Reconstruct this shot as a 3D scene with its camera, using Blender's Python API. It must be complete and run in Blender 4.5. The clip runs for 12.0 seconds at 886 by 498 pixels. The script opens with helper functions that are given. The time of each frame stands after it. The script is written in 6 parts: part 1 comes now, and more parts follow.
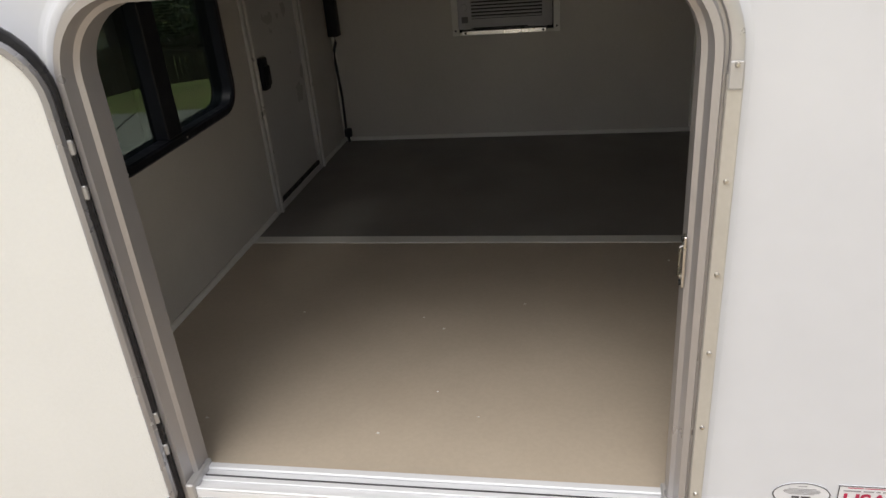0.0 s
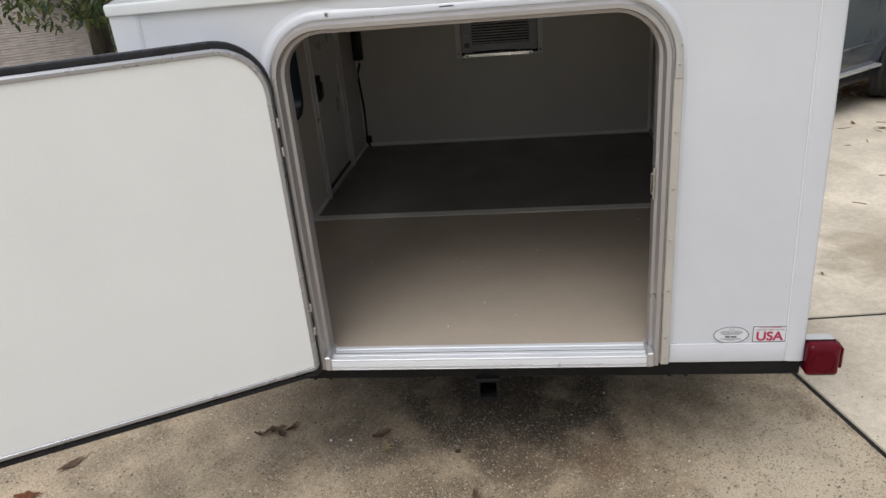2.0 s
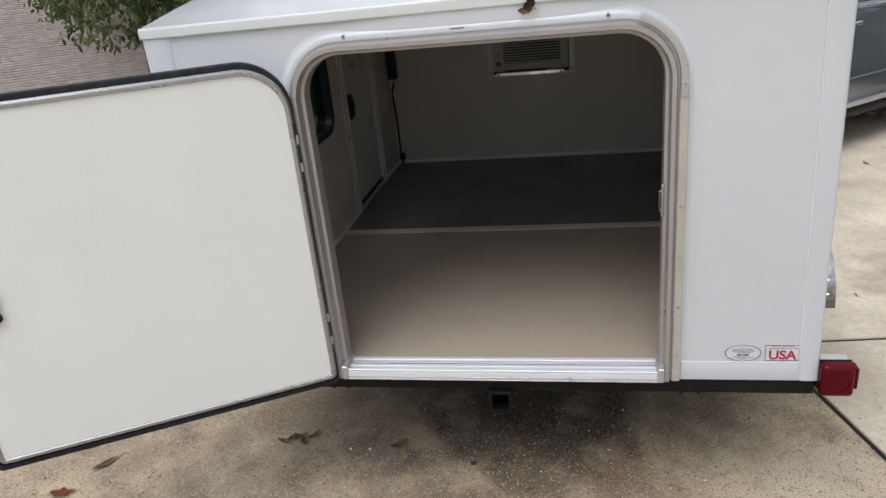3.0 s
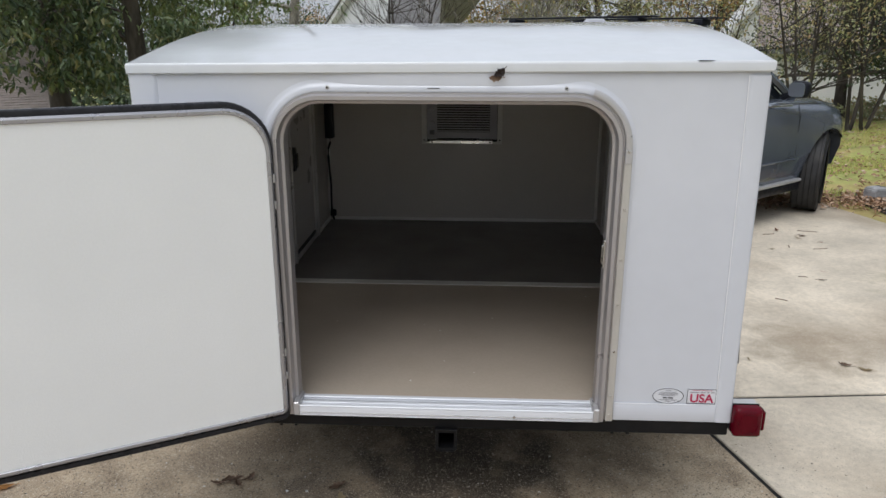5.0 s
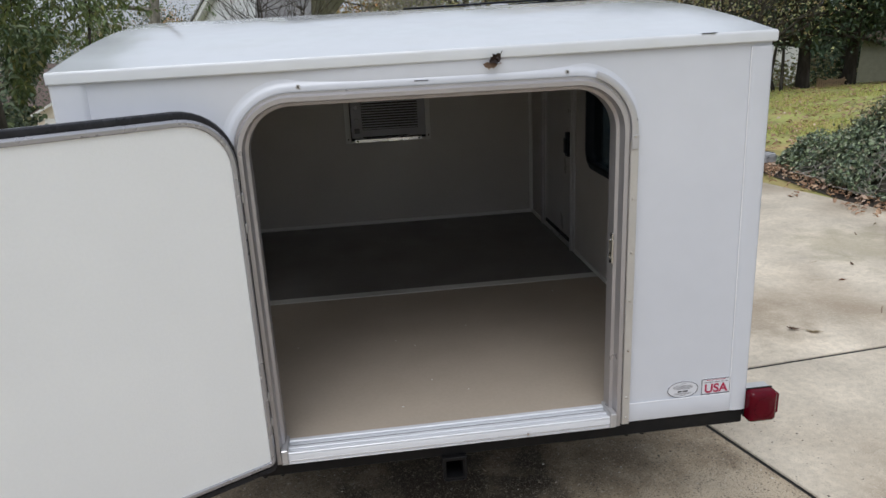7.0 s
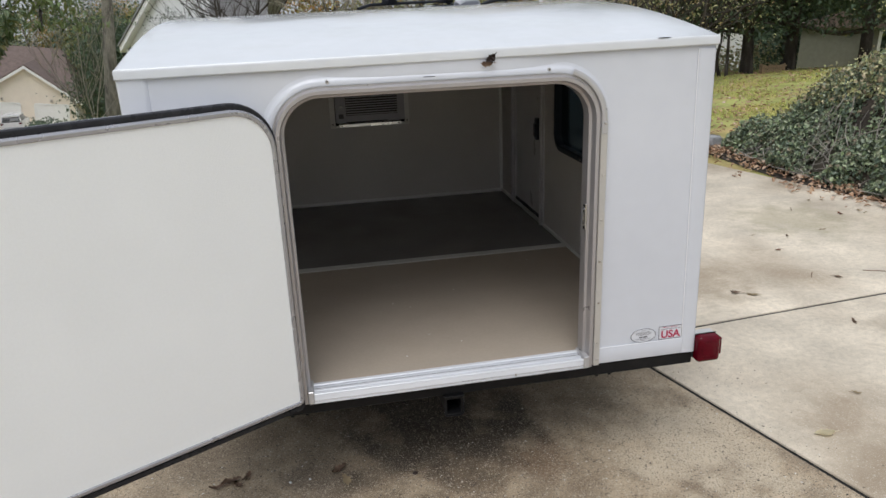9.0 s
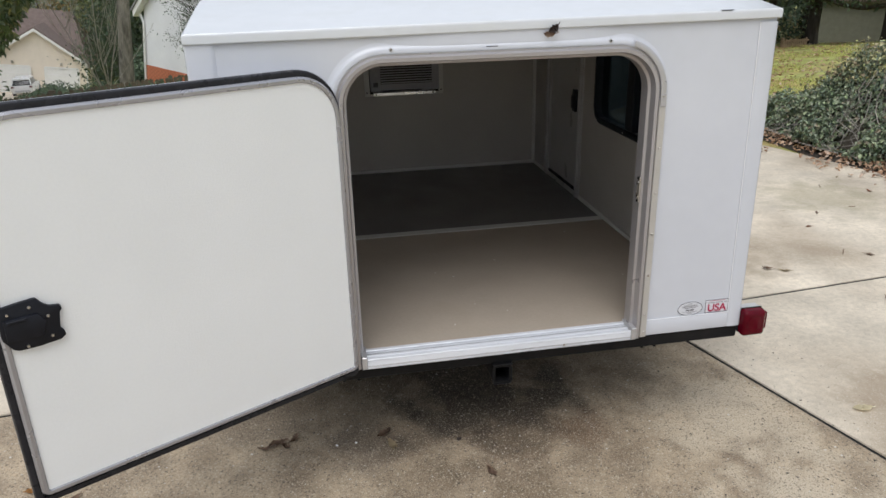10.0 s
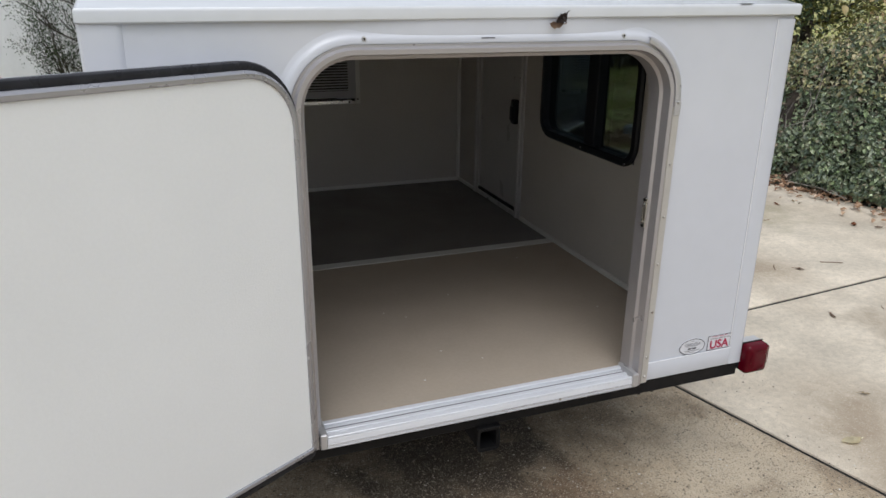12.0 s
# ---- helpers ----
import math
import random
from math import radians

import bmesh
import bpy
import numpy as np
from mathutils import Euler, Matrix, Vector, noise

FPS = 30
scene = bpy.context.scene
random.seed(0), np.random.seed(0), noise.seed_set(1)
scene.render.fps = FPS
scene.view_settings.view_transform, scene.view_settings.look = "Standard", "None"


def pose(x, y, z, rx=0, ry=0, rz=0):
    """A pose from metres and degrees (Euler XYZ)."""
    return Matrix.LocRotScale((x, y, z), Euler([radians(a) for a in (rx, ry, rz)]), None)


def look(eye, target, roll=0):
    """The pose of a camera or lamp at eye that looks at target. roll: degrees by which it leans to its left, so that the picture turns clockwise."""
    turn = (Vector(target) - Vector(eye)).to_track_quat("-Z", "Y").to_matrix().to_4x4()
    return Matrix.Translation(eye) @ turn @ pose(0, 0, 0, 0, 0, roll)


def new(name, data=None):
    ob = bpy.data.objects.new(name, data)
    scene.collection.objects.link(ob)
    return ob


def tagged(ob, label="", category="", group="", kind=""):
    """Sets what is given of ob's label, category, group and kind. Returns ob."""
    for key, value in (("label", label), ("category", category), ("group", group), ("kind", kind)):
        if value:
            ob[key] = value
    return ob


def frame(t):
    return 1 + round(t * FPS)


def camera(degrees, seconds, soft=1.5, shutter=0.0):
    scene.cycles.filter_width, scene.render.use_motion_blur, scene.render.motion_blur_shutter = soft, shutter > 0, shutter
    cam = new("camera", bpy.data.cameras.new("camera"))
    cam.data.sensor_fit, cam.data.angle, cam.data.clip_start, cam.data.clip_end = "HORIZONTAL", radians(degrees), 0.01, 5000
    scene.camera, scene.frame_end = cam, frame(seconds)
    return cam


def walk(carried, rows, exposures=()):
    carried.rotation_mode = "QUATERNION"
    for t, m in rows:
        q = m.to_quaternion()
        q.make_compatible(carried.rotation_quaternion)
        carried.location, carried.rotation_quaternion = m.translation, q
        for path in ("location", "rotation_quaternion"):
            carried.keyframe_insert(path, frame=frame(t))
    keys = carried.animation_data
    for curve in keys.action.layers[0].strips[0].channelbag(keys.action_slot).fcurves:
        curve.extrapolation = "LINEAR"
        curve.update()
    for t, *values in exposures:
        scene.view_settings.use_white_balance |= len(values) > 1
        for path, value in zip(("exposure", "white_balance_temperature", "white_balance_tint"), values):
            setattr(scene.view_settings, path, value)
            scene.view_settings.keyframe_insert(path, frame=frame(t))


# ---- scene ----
cam = camera(63.3, 12.0)
# the film brightens and warms a little while it looks into the dark cabin
EXPOSURES = [(0.0, 0.56, 6700, 10), (0.5, 0.27, 6480, 10), (1.0, 0.13, 6300, 10), (1.5, 0.2, 6250, 10), (2.5, 0.2, 6300, 10), (3.2, 0.22, 6200, 10), (5.0, 0.07, 6080, 10), (7.0, 0.03, 6000, 10), (9.0, 0.16, 6150, 10), (10.5, 0.19, 6130, 10), (11.5, 0.17, 6120, 10), (12.0, 0.08, 6100, 10)]
PATH = [
    (0, (0.304, -1.064, 1.559), (-0.052, 0.704, 0.695), -5.0),
    (0.5, (0.278, -1.326, 1.614), (0.052, 0.464, 0.751), -4.7),
    (1, (0.246, -1.597, 1.652), (-0.003, 0.215, 0.844), -5.8),
    (1.5, (0.125, -1.783, 1.671), (-0.093, 0.029, 0.854), -5.1),
    (2, (0.155, -1.867, 1.676), (-0.096, -0.055, 0.869), -5.1),
    (2.5, (0.226, -1.867, 1.678), (-0.105, -0.058, 0.891), -5.5),
    (3, (0.261, -1.909, 1.68), (-0.117, -0.095, 0.928), -5.8),
    (3.2, (0.262, -1.942, 1.687), (-0.104, -0.121, 0.944), -5.6),
    (4.8, (0.097, -2.116, 1.662), (0.006, -0.209, 1.067), -0.3),
    (5, (0.085, -2.104, 1.66), (-0.003, -0.192, 1.082), 0.1),
    (5.5, (0.079, -1.976, 1.637), (-0.037, -0.054, 1.097), -0.4),
    (6, (0.058, -1.804, 1.629), (-0.048, 0.121, 1.097), -1.8),
    (6.5, (-0.044, -1.794, 1.631), (-0.028, 0.125, 1.068), -2.9),
    (7, (-0.226, -1.856, 1.642), (0.001, 0.039, 1.042), -2.7),
    (7.2, (-0.263, -1.898, 1.653), (0.041, -0.017, 1.046), -2.4),
    (8.8, (-0.37, -2.202, 1.715), (-0.015, -0.339, 1.079), -2.3),
    (9, (-0.426, -2.194, 1.715), (-0.079, -0.334, 1.067), -2.2),
    (9.5, (-0.54, -2.193, 1.74), (-0.199, -0.347, 1.053), -1.8),
    (10, (-0.585, -2.185, 1.722), (-0.264, -0.348, 0.999), -1.4),
    (10.5, (-0.554, -2.072, 1.665), (-0.289, -0.232, 0.925), -1.1),
    (11, (-0.555, -1.958, 1.667), (-0.349, -0.116, 0.915), -1.1),
    (11.5, (-0.688, -1.821, 1.642), (-0.32, 0.018, 0.946), -0.9),
    (12, (-0.767, -1.649, 1.619), (-0.105, 0.109, 0.934), 0.7),
]
walk(cam, [(t, look(eye, target, roll)) for t, eye, target, roll in PATH], EXPOSURES)

# ---- world and light ----
world = bpy.data.worlds.new("overcast_sky")
scene.world = world
world.use_nodes = True
wn, wl = world.node_tree.nodes, world.node_tree.links
wn.clear()
sky = wn.new("ShaderNodeTexSky")
sky.sky_type, sky.sun_disc = "NISHITA", False
sky.sun_elevation, sky.sun_rotation = radians(63), radians(202)
sky.air_density, sky.dust_density, sky.ozone_density = 1.6, 6.0, 1.0
grey = wn.new("ShaderNodeHueSaturation")
grey.inputs["Saturation"].default_value = 0.42
bg = wn.new("ShaderNodeBackground")
bg.inputs["Strength"].default_value = 0.13
wout = wn.new("ShaderNodeOutputWorld")
wl.new(sky.outputs[0], grey.inputs["Color"])
cloud = wn.new("ShaderNodeMix")
cloud.data_type = "RGBA"
cloud.inputs[0].default_value = 0.65
cloud.inputs[7].default_value = (5.2, 5.35, 5.6, 1)
wl.new(grey.outputs[0], cloud.inputs[6])
wl.new(cloud.outputs[2], bg.inputs["Color"])
wl.new(bg.outputs[0], wout.inputs["Surface"])
sun = new("sun", bpy.data.lights.new("sun", "SUN"))
sun.data.energy, sun.data.angle, sun.data.color = 1.15, radians(40), (1.0, 0.98, 0.95)
sun.matrix_world = look((-1.9, -4.8, 10.0), (0, 0, 0))


# ---- materials ----
def mat(name, base, rough=0.5, metal=0.0, vary=0.12, scale=6.0, fine=60.0, bump=0.0, bump_scale=None,
        stain=None, stain_amount=0.0, stain_scale=1.5, island=0.0, spread=None, coat=0.0, rough_vary=0.1, stretch=None, speck=None, spots=(), bump_dist=0.002):
    m = bpy.data.materials.new(name)
    m.use_nodes = True
    nt = m.node_tree
    n, l = nt.nodes, nt.links
    b = n["Principled BSDF"]
    b.inputs["Roughness"].default_value, b.inputs["Metallic"].default_value = rough, metal
    b.inputs["Coat Weight"].default_value = coat
    tc = n.new("ShaderNodeTexCoord")
    vec = tc.outputs["Object"]
    if stretch:
        mp = n.new("ShaderNodeMapping")
        mp.inputs["Scale"].default_value = stretch
        l.new(vec, mp.inputs["Vector"])
        vec = mp.outputs["Vector"]

    def noise_at(s, detail=4.0):
        t = n.new("ShaderNodeTexNoise")
        t.inputs["Scale"].default_value, t.inputs["Detail"].default_value = s, detail
        l.new(vec, t.inputs["Vector"])
        return t.outputs["Fac"]

    def mix(fac, a, c, mode="MIX"):
        x = n.new("ShaderNodeMix")
        x.data_type, x.blend_type = "RGBA", mode
        for sock, v in ((x.inputs[0], fac), (x.inputs[6], a), (x.inputs[7], c)):
            if isinstance(v, (int, float)):
                sock.default_value = v
            elif isinstance(v, tuple):
                sock.default_value = (*v, 1)
            else:
                l.new(v, sock)
        return x.outputs[2]

    def span(v, lo, hi, to0=0.0, to1=1.0):
        r = n.new("ShaderNodeMapRange")
        r.inputs[1].default_value, r.inputs[2].default_value, r.inputs[3].default_value, r.inputs[4].default_value = lo, hi, to0, to1
        l.new(v, r.inputs[0])
        return r.outputs[0]

    dark = tuple(c * (1 - vary) for c in base)
    lite = tuple(min(1.0, c * (1 + vary)) for c in base)
    col = mix(span(noise_at(scale), 0.3, 0.7), dark, lite)
    col = mix(span(noise_at(fine, 2.0), 0.35, 0.65), col, mix(1.0, col, tuple([1 - vary * 0.7] * 3), "MULTIPLY"))
    if island or spread:
        g = n.new("ShaderNodeNewGeometry")
        if spread:
            ramp = n.new("ShaderNodeValToRGB")
            ramp.color_ramp.interpolation = "LINEAR"
            el = ramp.color_ramp.elements
            while len(el) < len(spread):
                el.new(0.5)
            for i, c in enumerate(spread):
                el[i].position, el[i].color = i / (len(spread) - 1), (*c, 1)
            l.new(g.outputs["Random Per Island"], ramp.inputs[0])
            col = mix(0.85, col, ramp.outputs[0])
        else:
            v = span(g.outputs["Random Per Island"], 0, 1, 1 - island, 1 + island)
            x = n.new("ShaderNodeVectorMath")
            x.operation = "SCALE"
            l.new(col, x.inputs[0])
            l.new(v, x.inputs["Scale"])
            col = x.outputs[0]
    if stain:
        col = mix(span(noise_at(stain_scale, 6.0), 0.48, 0.72, 0.0, stain_amount), col, stain)
    for sx, sy, sr, sc, sa in spots:
        # a blotch with a ragged edge round a given place
        pt = n.new("ShaderNodeVectorMath")
        pt.operation = "SUBTRACT"
        pt.inputs[1].default_value = (sx, sy, 0)
        l.new(vec, pt.inputs[0])
        ln = n.new("ShaderNodeVectorMath")
        ln.operation = "LENGTH"
        l.new(pt.outputs[0], ln.inputs[0])
        ad = n.new("ShaderNodeMath")
        ad.operation = "MULTIPLY_ADD"
        l.new(noise_at(6.5, 10.0), ad.inputs[0])
        ad.inputs[1].default_value = 2.6 * sr
        l.new(ln.outputs["Value"], ad.inputs[2])
        col = mix(span(ad.outputs[0], 1.7 * sr, 2.4 * sr, sa, 0.0), col, sc)
    if speck:
        for k, (size, low, amount) in enumerate(((speck[0], 0.92, speck[1]), (speck[0] * 2.3, 0.84, speck[1] * 0.75))):
            vo = n.new("ShaderNodeTexVoronoi")
            vo.inputs["Scale"].default_value = size
            l.new(vec, vo.inputs["Vector"])
            sp = n.new("ShaderNodeSeparateColor")
            l.new(vo.outputs["Color"], sp.inputs[0])
            col = mix(span(sp.outputs[0], low, low + 0.03, 0.0, amount), col, speck[2])
            col = mix(span(sp.outputs[1], low, low + 0.03, 0.0, amount), col, speck[3])
    l.new(col, b.inputs["Base Color"])
    if rough_vary:
        l.new(span(noise_at(scale * 1.7), 0.3, 0.7, max(0.02, rough - rough_vary), min(1.0, rough + rough_vary)), b.inputs["Roughness"])
    if bump:
        bp = n.new("ShaderNodeBump")
        bp.inputs["Strength"].default_value, bp.inputs["Distance"].default_value = bump, bump_dist
        l.new(noise_at(bump_scale or fine, 3.0), bp.inputs["Height"])
        l.new(bp.outputs[0], b.inputs["Normal"])
    return m


WHITE = mat("white_gelcoat", (0.605, 0.618, 0.662), 0.22, vary=0.025, scale=2.0, fine=15, stain=(0.7, 0.7, 0.71), stain_amount=0.1, stain_scale=2, rough_vary=0.05)
ROOFWHITE = mat("white_gelcoat_roof", (0.66, 0.675, 0.695), 0.09, vary=0.03, scale=2.0, fine=20, stain=(0.6, 0.6, 0.58), stain_amount=0.3, stain_scale=5, rough_vary=0.015, bump=0.22, bump_scale=2.0, bump_dist=0.007)
LINER = mat("white_door_liner", (0.79, 0.795, 0.785), 0.42, vary=0.02, scale=3, fine=120, bump=0.35, bump_scale=220)
CREAM = mat("beige_wall_liner", (0.53, 0.503, 0.468), 0.4, vary=0.04, scale=3, fine=100, bump=0.3, bump_scale=200)
CREAMTRIM = mat("cream_plastic_trim", (0.72, 0.71, 0.67), 0.4, vary=0.03)
LEAF = mat("grey_door_leaf", (0.52, 0.51, 0.50), 0.35, vary=0.03, scale=3, bump=0.2, bump_scale=200)
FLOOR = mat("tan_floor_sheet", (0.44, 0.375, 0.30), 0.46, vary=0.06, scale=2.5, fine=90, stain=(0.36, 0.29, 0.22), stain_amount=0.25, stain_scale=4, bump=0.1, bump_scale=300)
# far half of the floor: the dimness deep in the cabin is in its colour
SHADEDFLOOR = mat("shaded_floor_sheet", (0.2, 0.19, 0.18), 0.42, vary=0.06, scale=2.5, fine=90, bump=0.1, bump_scale=300)
TRIMALU = mat("pale_aluminium_trim", (0.58, 0.57, 0.56), 0.36, 0.35, vary=0.05, scale=9)
ALU = mat("satin_aluminium", (0.48, 0.47, 0.472), 0.3, 0.4, vary=0.04, scale=9, fine=90, rough_vary=0.05)
FRAMEALU = mat("brushed_aluminium_frame", (0.42, 0.402, 0.407), 0.31, 0.5, vary=0.03, scale=4, fine=30, rough_vary=0.04)
DOORTRIM = mat("dull_aluminium_edge", (0.36, 0.358, 0.38), 0.28, 0.6, vary=0.02, scale=6, fine=40, rough_vary=0.02)
ALUBRIGHT = mat("bright_aluminium_sill", (0.72, 0.73, 0.76), 0.4, 0.15, vary=0.05, scale=14, fine=150, stretch=(0.3, 4, 4), rough_vary=0.1)
ALUWARM = mat("pale_gold_aluminium", (0.51, 0.488, 0.455), 0.38, 0.3, vary=0.05, scale=8, fine=120)
STEEL = mat("zinc_screw", (0.6, 0.58, 0.55), 0.3, 1.0, vary=0.1)
DARKJOINT = mat("dark_joint", (0.005, 0.0045, 0.004), 0.8, vary=0.2)
BLACKSTEEL = mat("black_painted_steel", (0.007, 0.007, 0.008), 0.55, vary=0.3, scale=8, stain=(0.03, 0.026, 0.022), stain_amount=0.2, stain_scale=12)
RUBBER = mat("black_rubber_seal", (0.024, 0.024, 0.028), 0.3, vary=0.2, scale=20)
BLACKPLASTIC = mat("black_plastic", (0.012, 0.013, 0.018), 0.38, vary=0.2, scale=20)
ACWHITE = mat("grey_white_plastic", (0.45, 0.45, 0.48), 0.4, vary=0.04)
ACDARK = mat("dark_recess", (0.02, 0.02, 0.022), 0.7, vary=0.2)
REDLENS = mat("red_plastic_lens", (0.092, 0.0004, 0.007), 0.07, vary=0.15, scale=25, fine=200, coat=0.0, bump=0.0, rough_vary=0.02)
STICKER = mat("clear_white_vinyl", (0.66, 0.665, 0.70), 0.3, vary=0.01)
# caulk, whiter than the wall so its colour carries the edge highlight
GLINTSEALANT = mat("white_sealant_with_glint", (0.78, 0.785, 0.80), 0.4, vary=0.02)
INKRED = mat("red_print", (0.42, 0.014, 0.07), 0.4, vary=0.05)
INKGREY = mat("grey_print", (0.06, 0.057, 0.065), 0.4, vary=0.05)
INKFAINT = mat("faint_grey_print", (0.26, 0.255, 0.27), 0.4, vary=0.1)
TREADPLATE = mat("aluminium_tread_plate", (0.36, 0.36, 0.36), 0.38, 0.9, vary=0.3, scale=25, bump=1.0, bump_scale=70)
TYRE = mat("black_tyre_rubber", (0.02, 0.02, 0.021), 0.7, vary=0.25, scale=12, stain=(0.09, 0.08, 0.065), stain_amount=0.4, stain_scale=5)
CARPAINT = mat("dark_grey_car_paint", (0.135, 0.155, 0.195), 0.16, 0.4, vary=0.06, scale=4, coat=0.8, rough_vary=0.04)
CARWHITE = mat("white_car_paint", (0.75, 0.75, 0.75), 0.3, vary=0.03, coat=0.5)
CARGLASS = mat("dark_car_glass", (0.01, 0.012, 0.014), 0.05, vary=0.1, rough_vary=0.02)
CHROME = mat("silver_trim", (0.6, 0.6, 0.6), 0.2, 0.9, vary=0.05)
CONCRETE = mat("weathered_concrete", (0.70, 0.615, 0.49), 0.85, vary=0.2, scale=2.3, fine=30, stain=(0.29, 0.22, 0.145), stain_amount=0.85, stain_scale=0.9, bump=1.0, bump_scale=110, speck=(190, 0.3, (0.74, 0.68, 0.58), (0.27, 0.225, 0.17)),
               spots=((1.9, 1.6, 0.35, (0.30, 0.235, 0.16), 0.6), (2.6, 0.6, 0.3, (0.32, 0.25, 0.17), 0.55), (3.3, 2.6, 0.5, (0.34, 0.30, 0.19), 0.5), (1.7, 0.1, 0.2, (0.30, 0.22, 0.14), 0.5)))
# brown stains, plus darkest spots at y 0.3 to 0.6 painting the trailer's shade
DIRTYSHADEDCONCRETE = mat("dirty_shaded_aggregate_concrete", (0.455, 0.355, 0.24), 0.75, vary=0.26, scale=7.0, fine=70, stain=(0.17, 0.12, 0.075), stain_amount=0.75, stain_scale=3.2, bump=1.0, bump_scale=150, speck=(190, 0.65, (0.60, 0.52, 0.40), (0.055, 0.042, 0.03)),
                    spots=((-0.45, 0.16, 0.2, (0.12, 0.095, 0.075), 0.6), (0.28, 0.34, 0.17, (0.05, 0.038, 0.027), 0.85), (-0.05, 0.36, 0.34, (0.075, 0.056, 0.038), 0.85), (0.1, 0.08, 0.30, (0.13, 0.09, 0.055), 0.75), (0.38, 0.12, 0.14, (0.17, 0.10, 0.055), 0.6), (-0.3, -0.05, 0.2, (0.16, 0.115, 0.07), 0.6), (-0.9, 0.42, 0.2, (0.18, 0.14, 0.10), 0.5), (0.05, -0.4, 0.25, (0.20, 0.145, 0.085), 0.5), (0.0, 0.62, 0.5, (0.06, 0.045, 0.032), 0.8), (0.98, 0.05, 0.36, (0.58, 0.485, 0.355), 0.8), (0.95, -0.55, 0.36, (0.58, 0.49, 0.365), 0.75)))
BARK = mat("dark_bark", (0.055, 0.045, 0.038), 0.9, vary=0.4, scale=9, fine=40, stain=(0.16, 0.14, 0.12), stain_amount=0.6, stain_scale=5, bump=0.9, bump_scale=25, stretch=(1, 1, 0.3))
MIRRORGLASS = mat("mirror_glass", (0.55, 0.58, 0.63), 0.35, 1.0, vary=0.02, rough_vary=0.0)
PALEBARK = mat("grey_bark", (0.36, 0.33, 0.285), 0.9, vary=0.4, scale=7, fine=30, stain=(0.07, 0.06, 0.05), stain_amount=0.9, stain_scale=5, bump=0.8, bump_scale=20, stretch=(1, 1, 0.35))
TWIGBARK = mat("pale_twig_bark", (0.43, 0.39, 0.34), 0.9, vary=0.2, scale=7, fine=30)
SOIL = mat("brown_soil_litter", (0.06, 0.047, 0.035), 0.95, vary=0.4, scale=6, fine=40, stain=(0.05, 0.06, 0.03), stain_amount=0.6, stain_scale=2)
GRASSGROUND = mat("lawn_ground", (0.37, 0.385, 0.115), 0.95, vary=0.3, scale=2.2, fine=25, stain=(0.508, 0.312, 0.163), stain_amount=0.75, stain_scale=0.9)
GRASS = mat("grass_blade", (0.345, 0.42, 0.12), 0.7, vary=0.2, spread=[(0.24, 0.31, 0.08), (0.46, 0.50, 0.14), (0.66, 0.60, 0.20), (0.50, 0.41, 0.18)])
DRYLEAF = mat("dry_leaf", (0.325, 0.200, 0.112), 0.75, vary=0.25, scale=40, spread=[(0.180, 0.095, 0.060), (0.40, 0.24, 0.135), (0.56, 0.40, 0.27), (0.30, 0.17, 0.10), (0.66, 0.54, 0.43)])
IVY = mat("ivy_leaf", (0.19, 0.27, 0.16), 0.35, vary=0.3, spread=[(0.045, 0.065, 0.045), (0.12, 0.165, 0.09), (0.28, 0.35, 0.17), (0.09, 0.12, 0.09), (0.50, 0.57, 0.34), (0.20, 0.23, 0.16), (0.06, 0.085, 0.06), (0.36, 0.39, 0.27), (0.28, 0.20, 0.14)])
IVYTOP = mat("weedy_leaf", (0.38, 0.40, 0.18), 0.6, vary=0.3, spread=[(0.13, 0.14, 0.07), (0.40, 0.40, 0.17), (0.44, 0.34, 0.23), (0.28, 0.21, 0.145), (0.56, 0.57, 0.26), (0.52, 0.44, 0.29), (0.22, 0.25, 0.125), (0.09, 0.10, 0.06)])
OAKLEAF = mat("broad_leaf", (0.052, 0.080, 0.031), 0.5, vary=0.25, spread=[(0.024, 0.046, 0.021), (0.044, 0.078, 0.028), (0.078, 0.112, 0.042), (0.14, 0.168, 0.066), (0.034, 0.060, 0.024), (0.092, 0.115, 0.055), (0.20, 0.175, 0.066)])
OLIVELEAF = mat("olive_leaf", (0.192, 0.208, 0.064), 0.55, vary=0.25, spread=[(0.112, 0.144, 0.048), (0.208, 0.224, 0.072), (0.304, 0.272, 0.080), (0.160, 0.192, 0.064)])
THICKETLEAF = mat("olive_brown_leaf", (0.25, 0.22, 0.10), 0.6, vary=0.25, spread=[(0.22, 0.24, 0.10), (0.36, 0.37, 0.16), (0.46, 0.37, 0.17), (0.36, 0.24, 0.12), (0.29, 0.34, 0.15), (0.42, 0.43, 0.22), (0.20, 0.19, 0.10)])
AUTUMNLEAF = mat("autumn_leaf", (0.320, 0.224, 0.064), 0.6, vary=0.25, spread=[(0.160, 0.192, 0.064), (0.320, 0.256, 0.064), (0.448, 0.192, 0.056), (0.224, 0.208, 0.080)])
PINELEAF = mat("dark_evergreen_leaf", (0.048, 0.080, 0.040), 0.6, vary=0.3, spread=[(0.026, 0.048, 0.026), (0.048, 0.080, 0.035), (0.080, 0.112, 0.048)])
SIDING = mat("white_vinyl_siding", (0.80, 0.80, 0.81), 0.5, vary=0.04, scale=1.5)
BEIGESIDING = mat("beige_siding", (0.76, 0.68, 0.575), 0.6, vary=0.04, scale=1.5)
BRICK = mat("red_brick", (0.50, 0.17, 0.09), 0.85, vary=0.25, scale=10, fine=30)
SHINGLE = mat("brown_grey_shingle", (0.315, 0.268, 0.243), 0.9, vary=0.12, scale=6, fine=25, island=0.07)
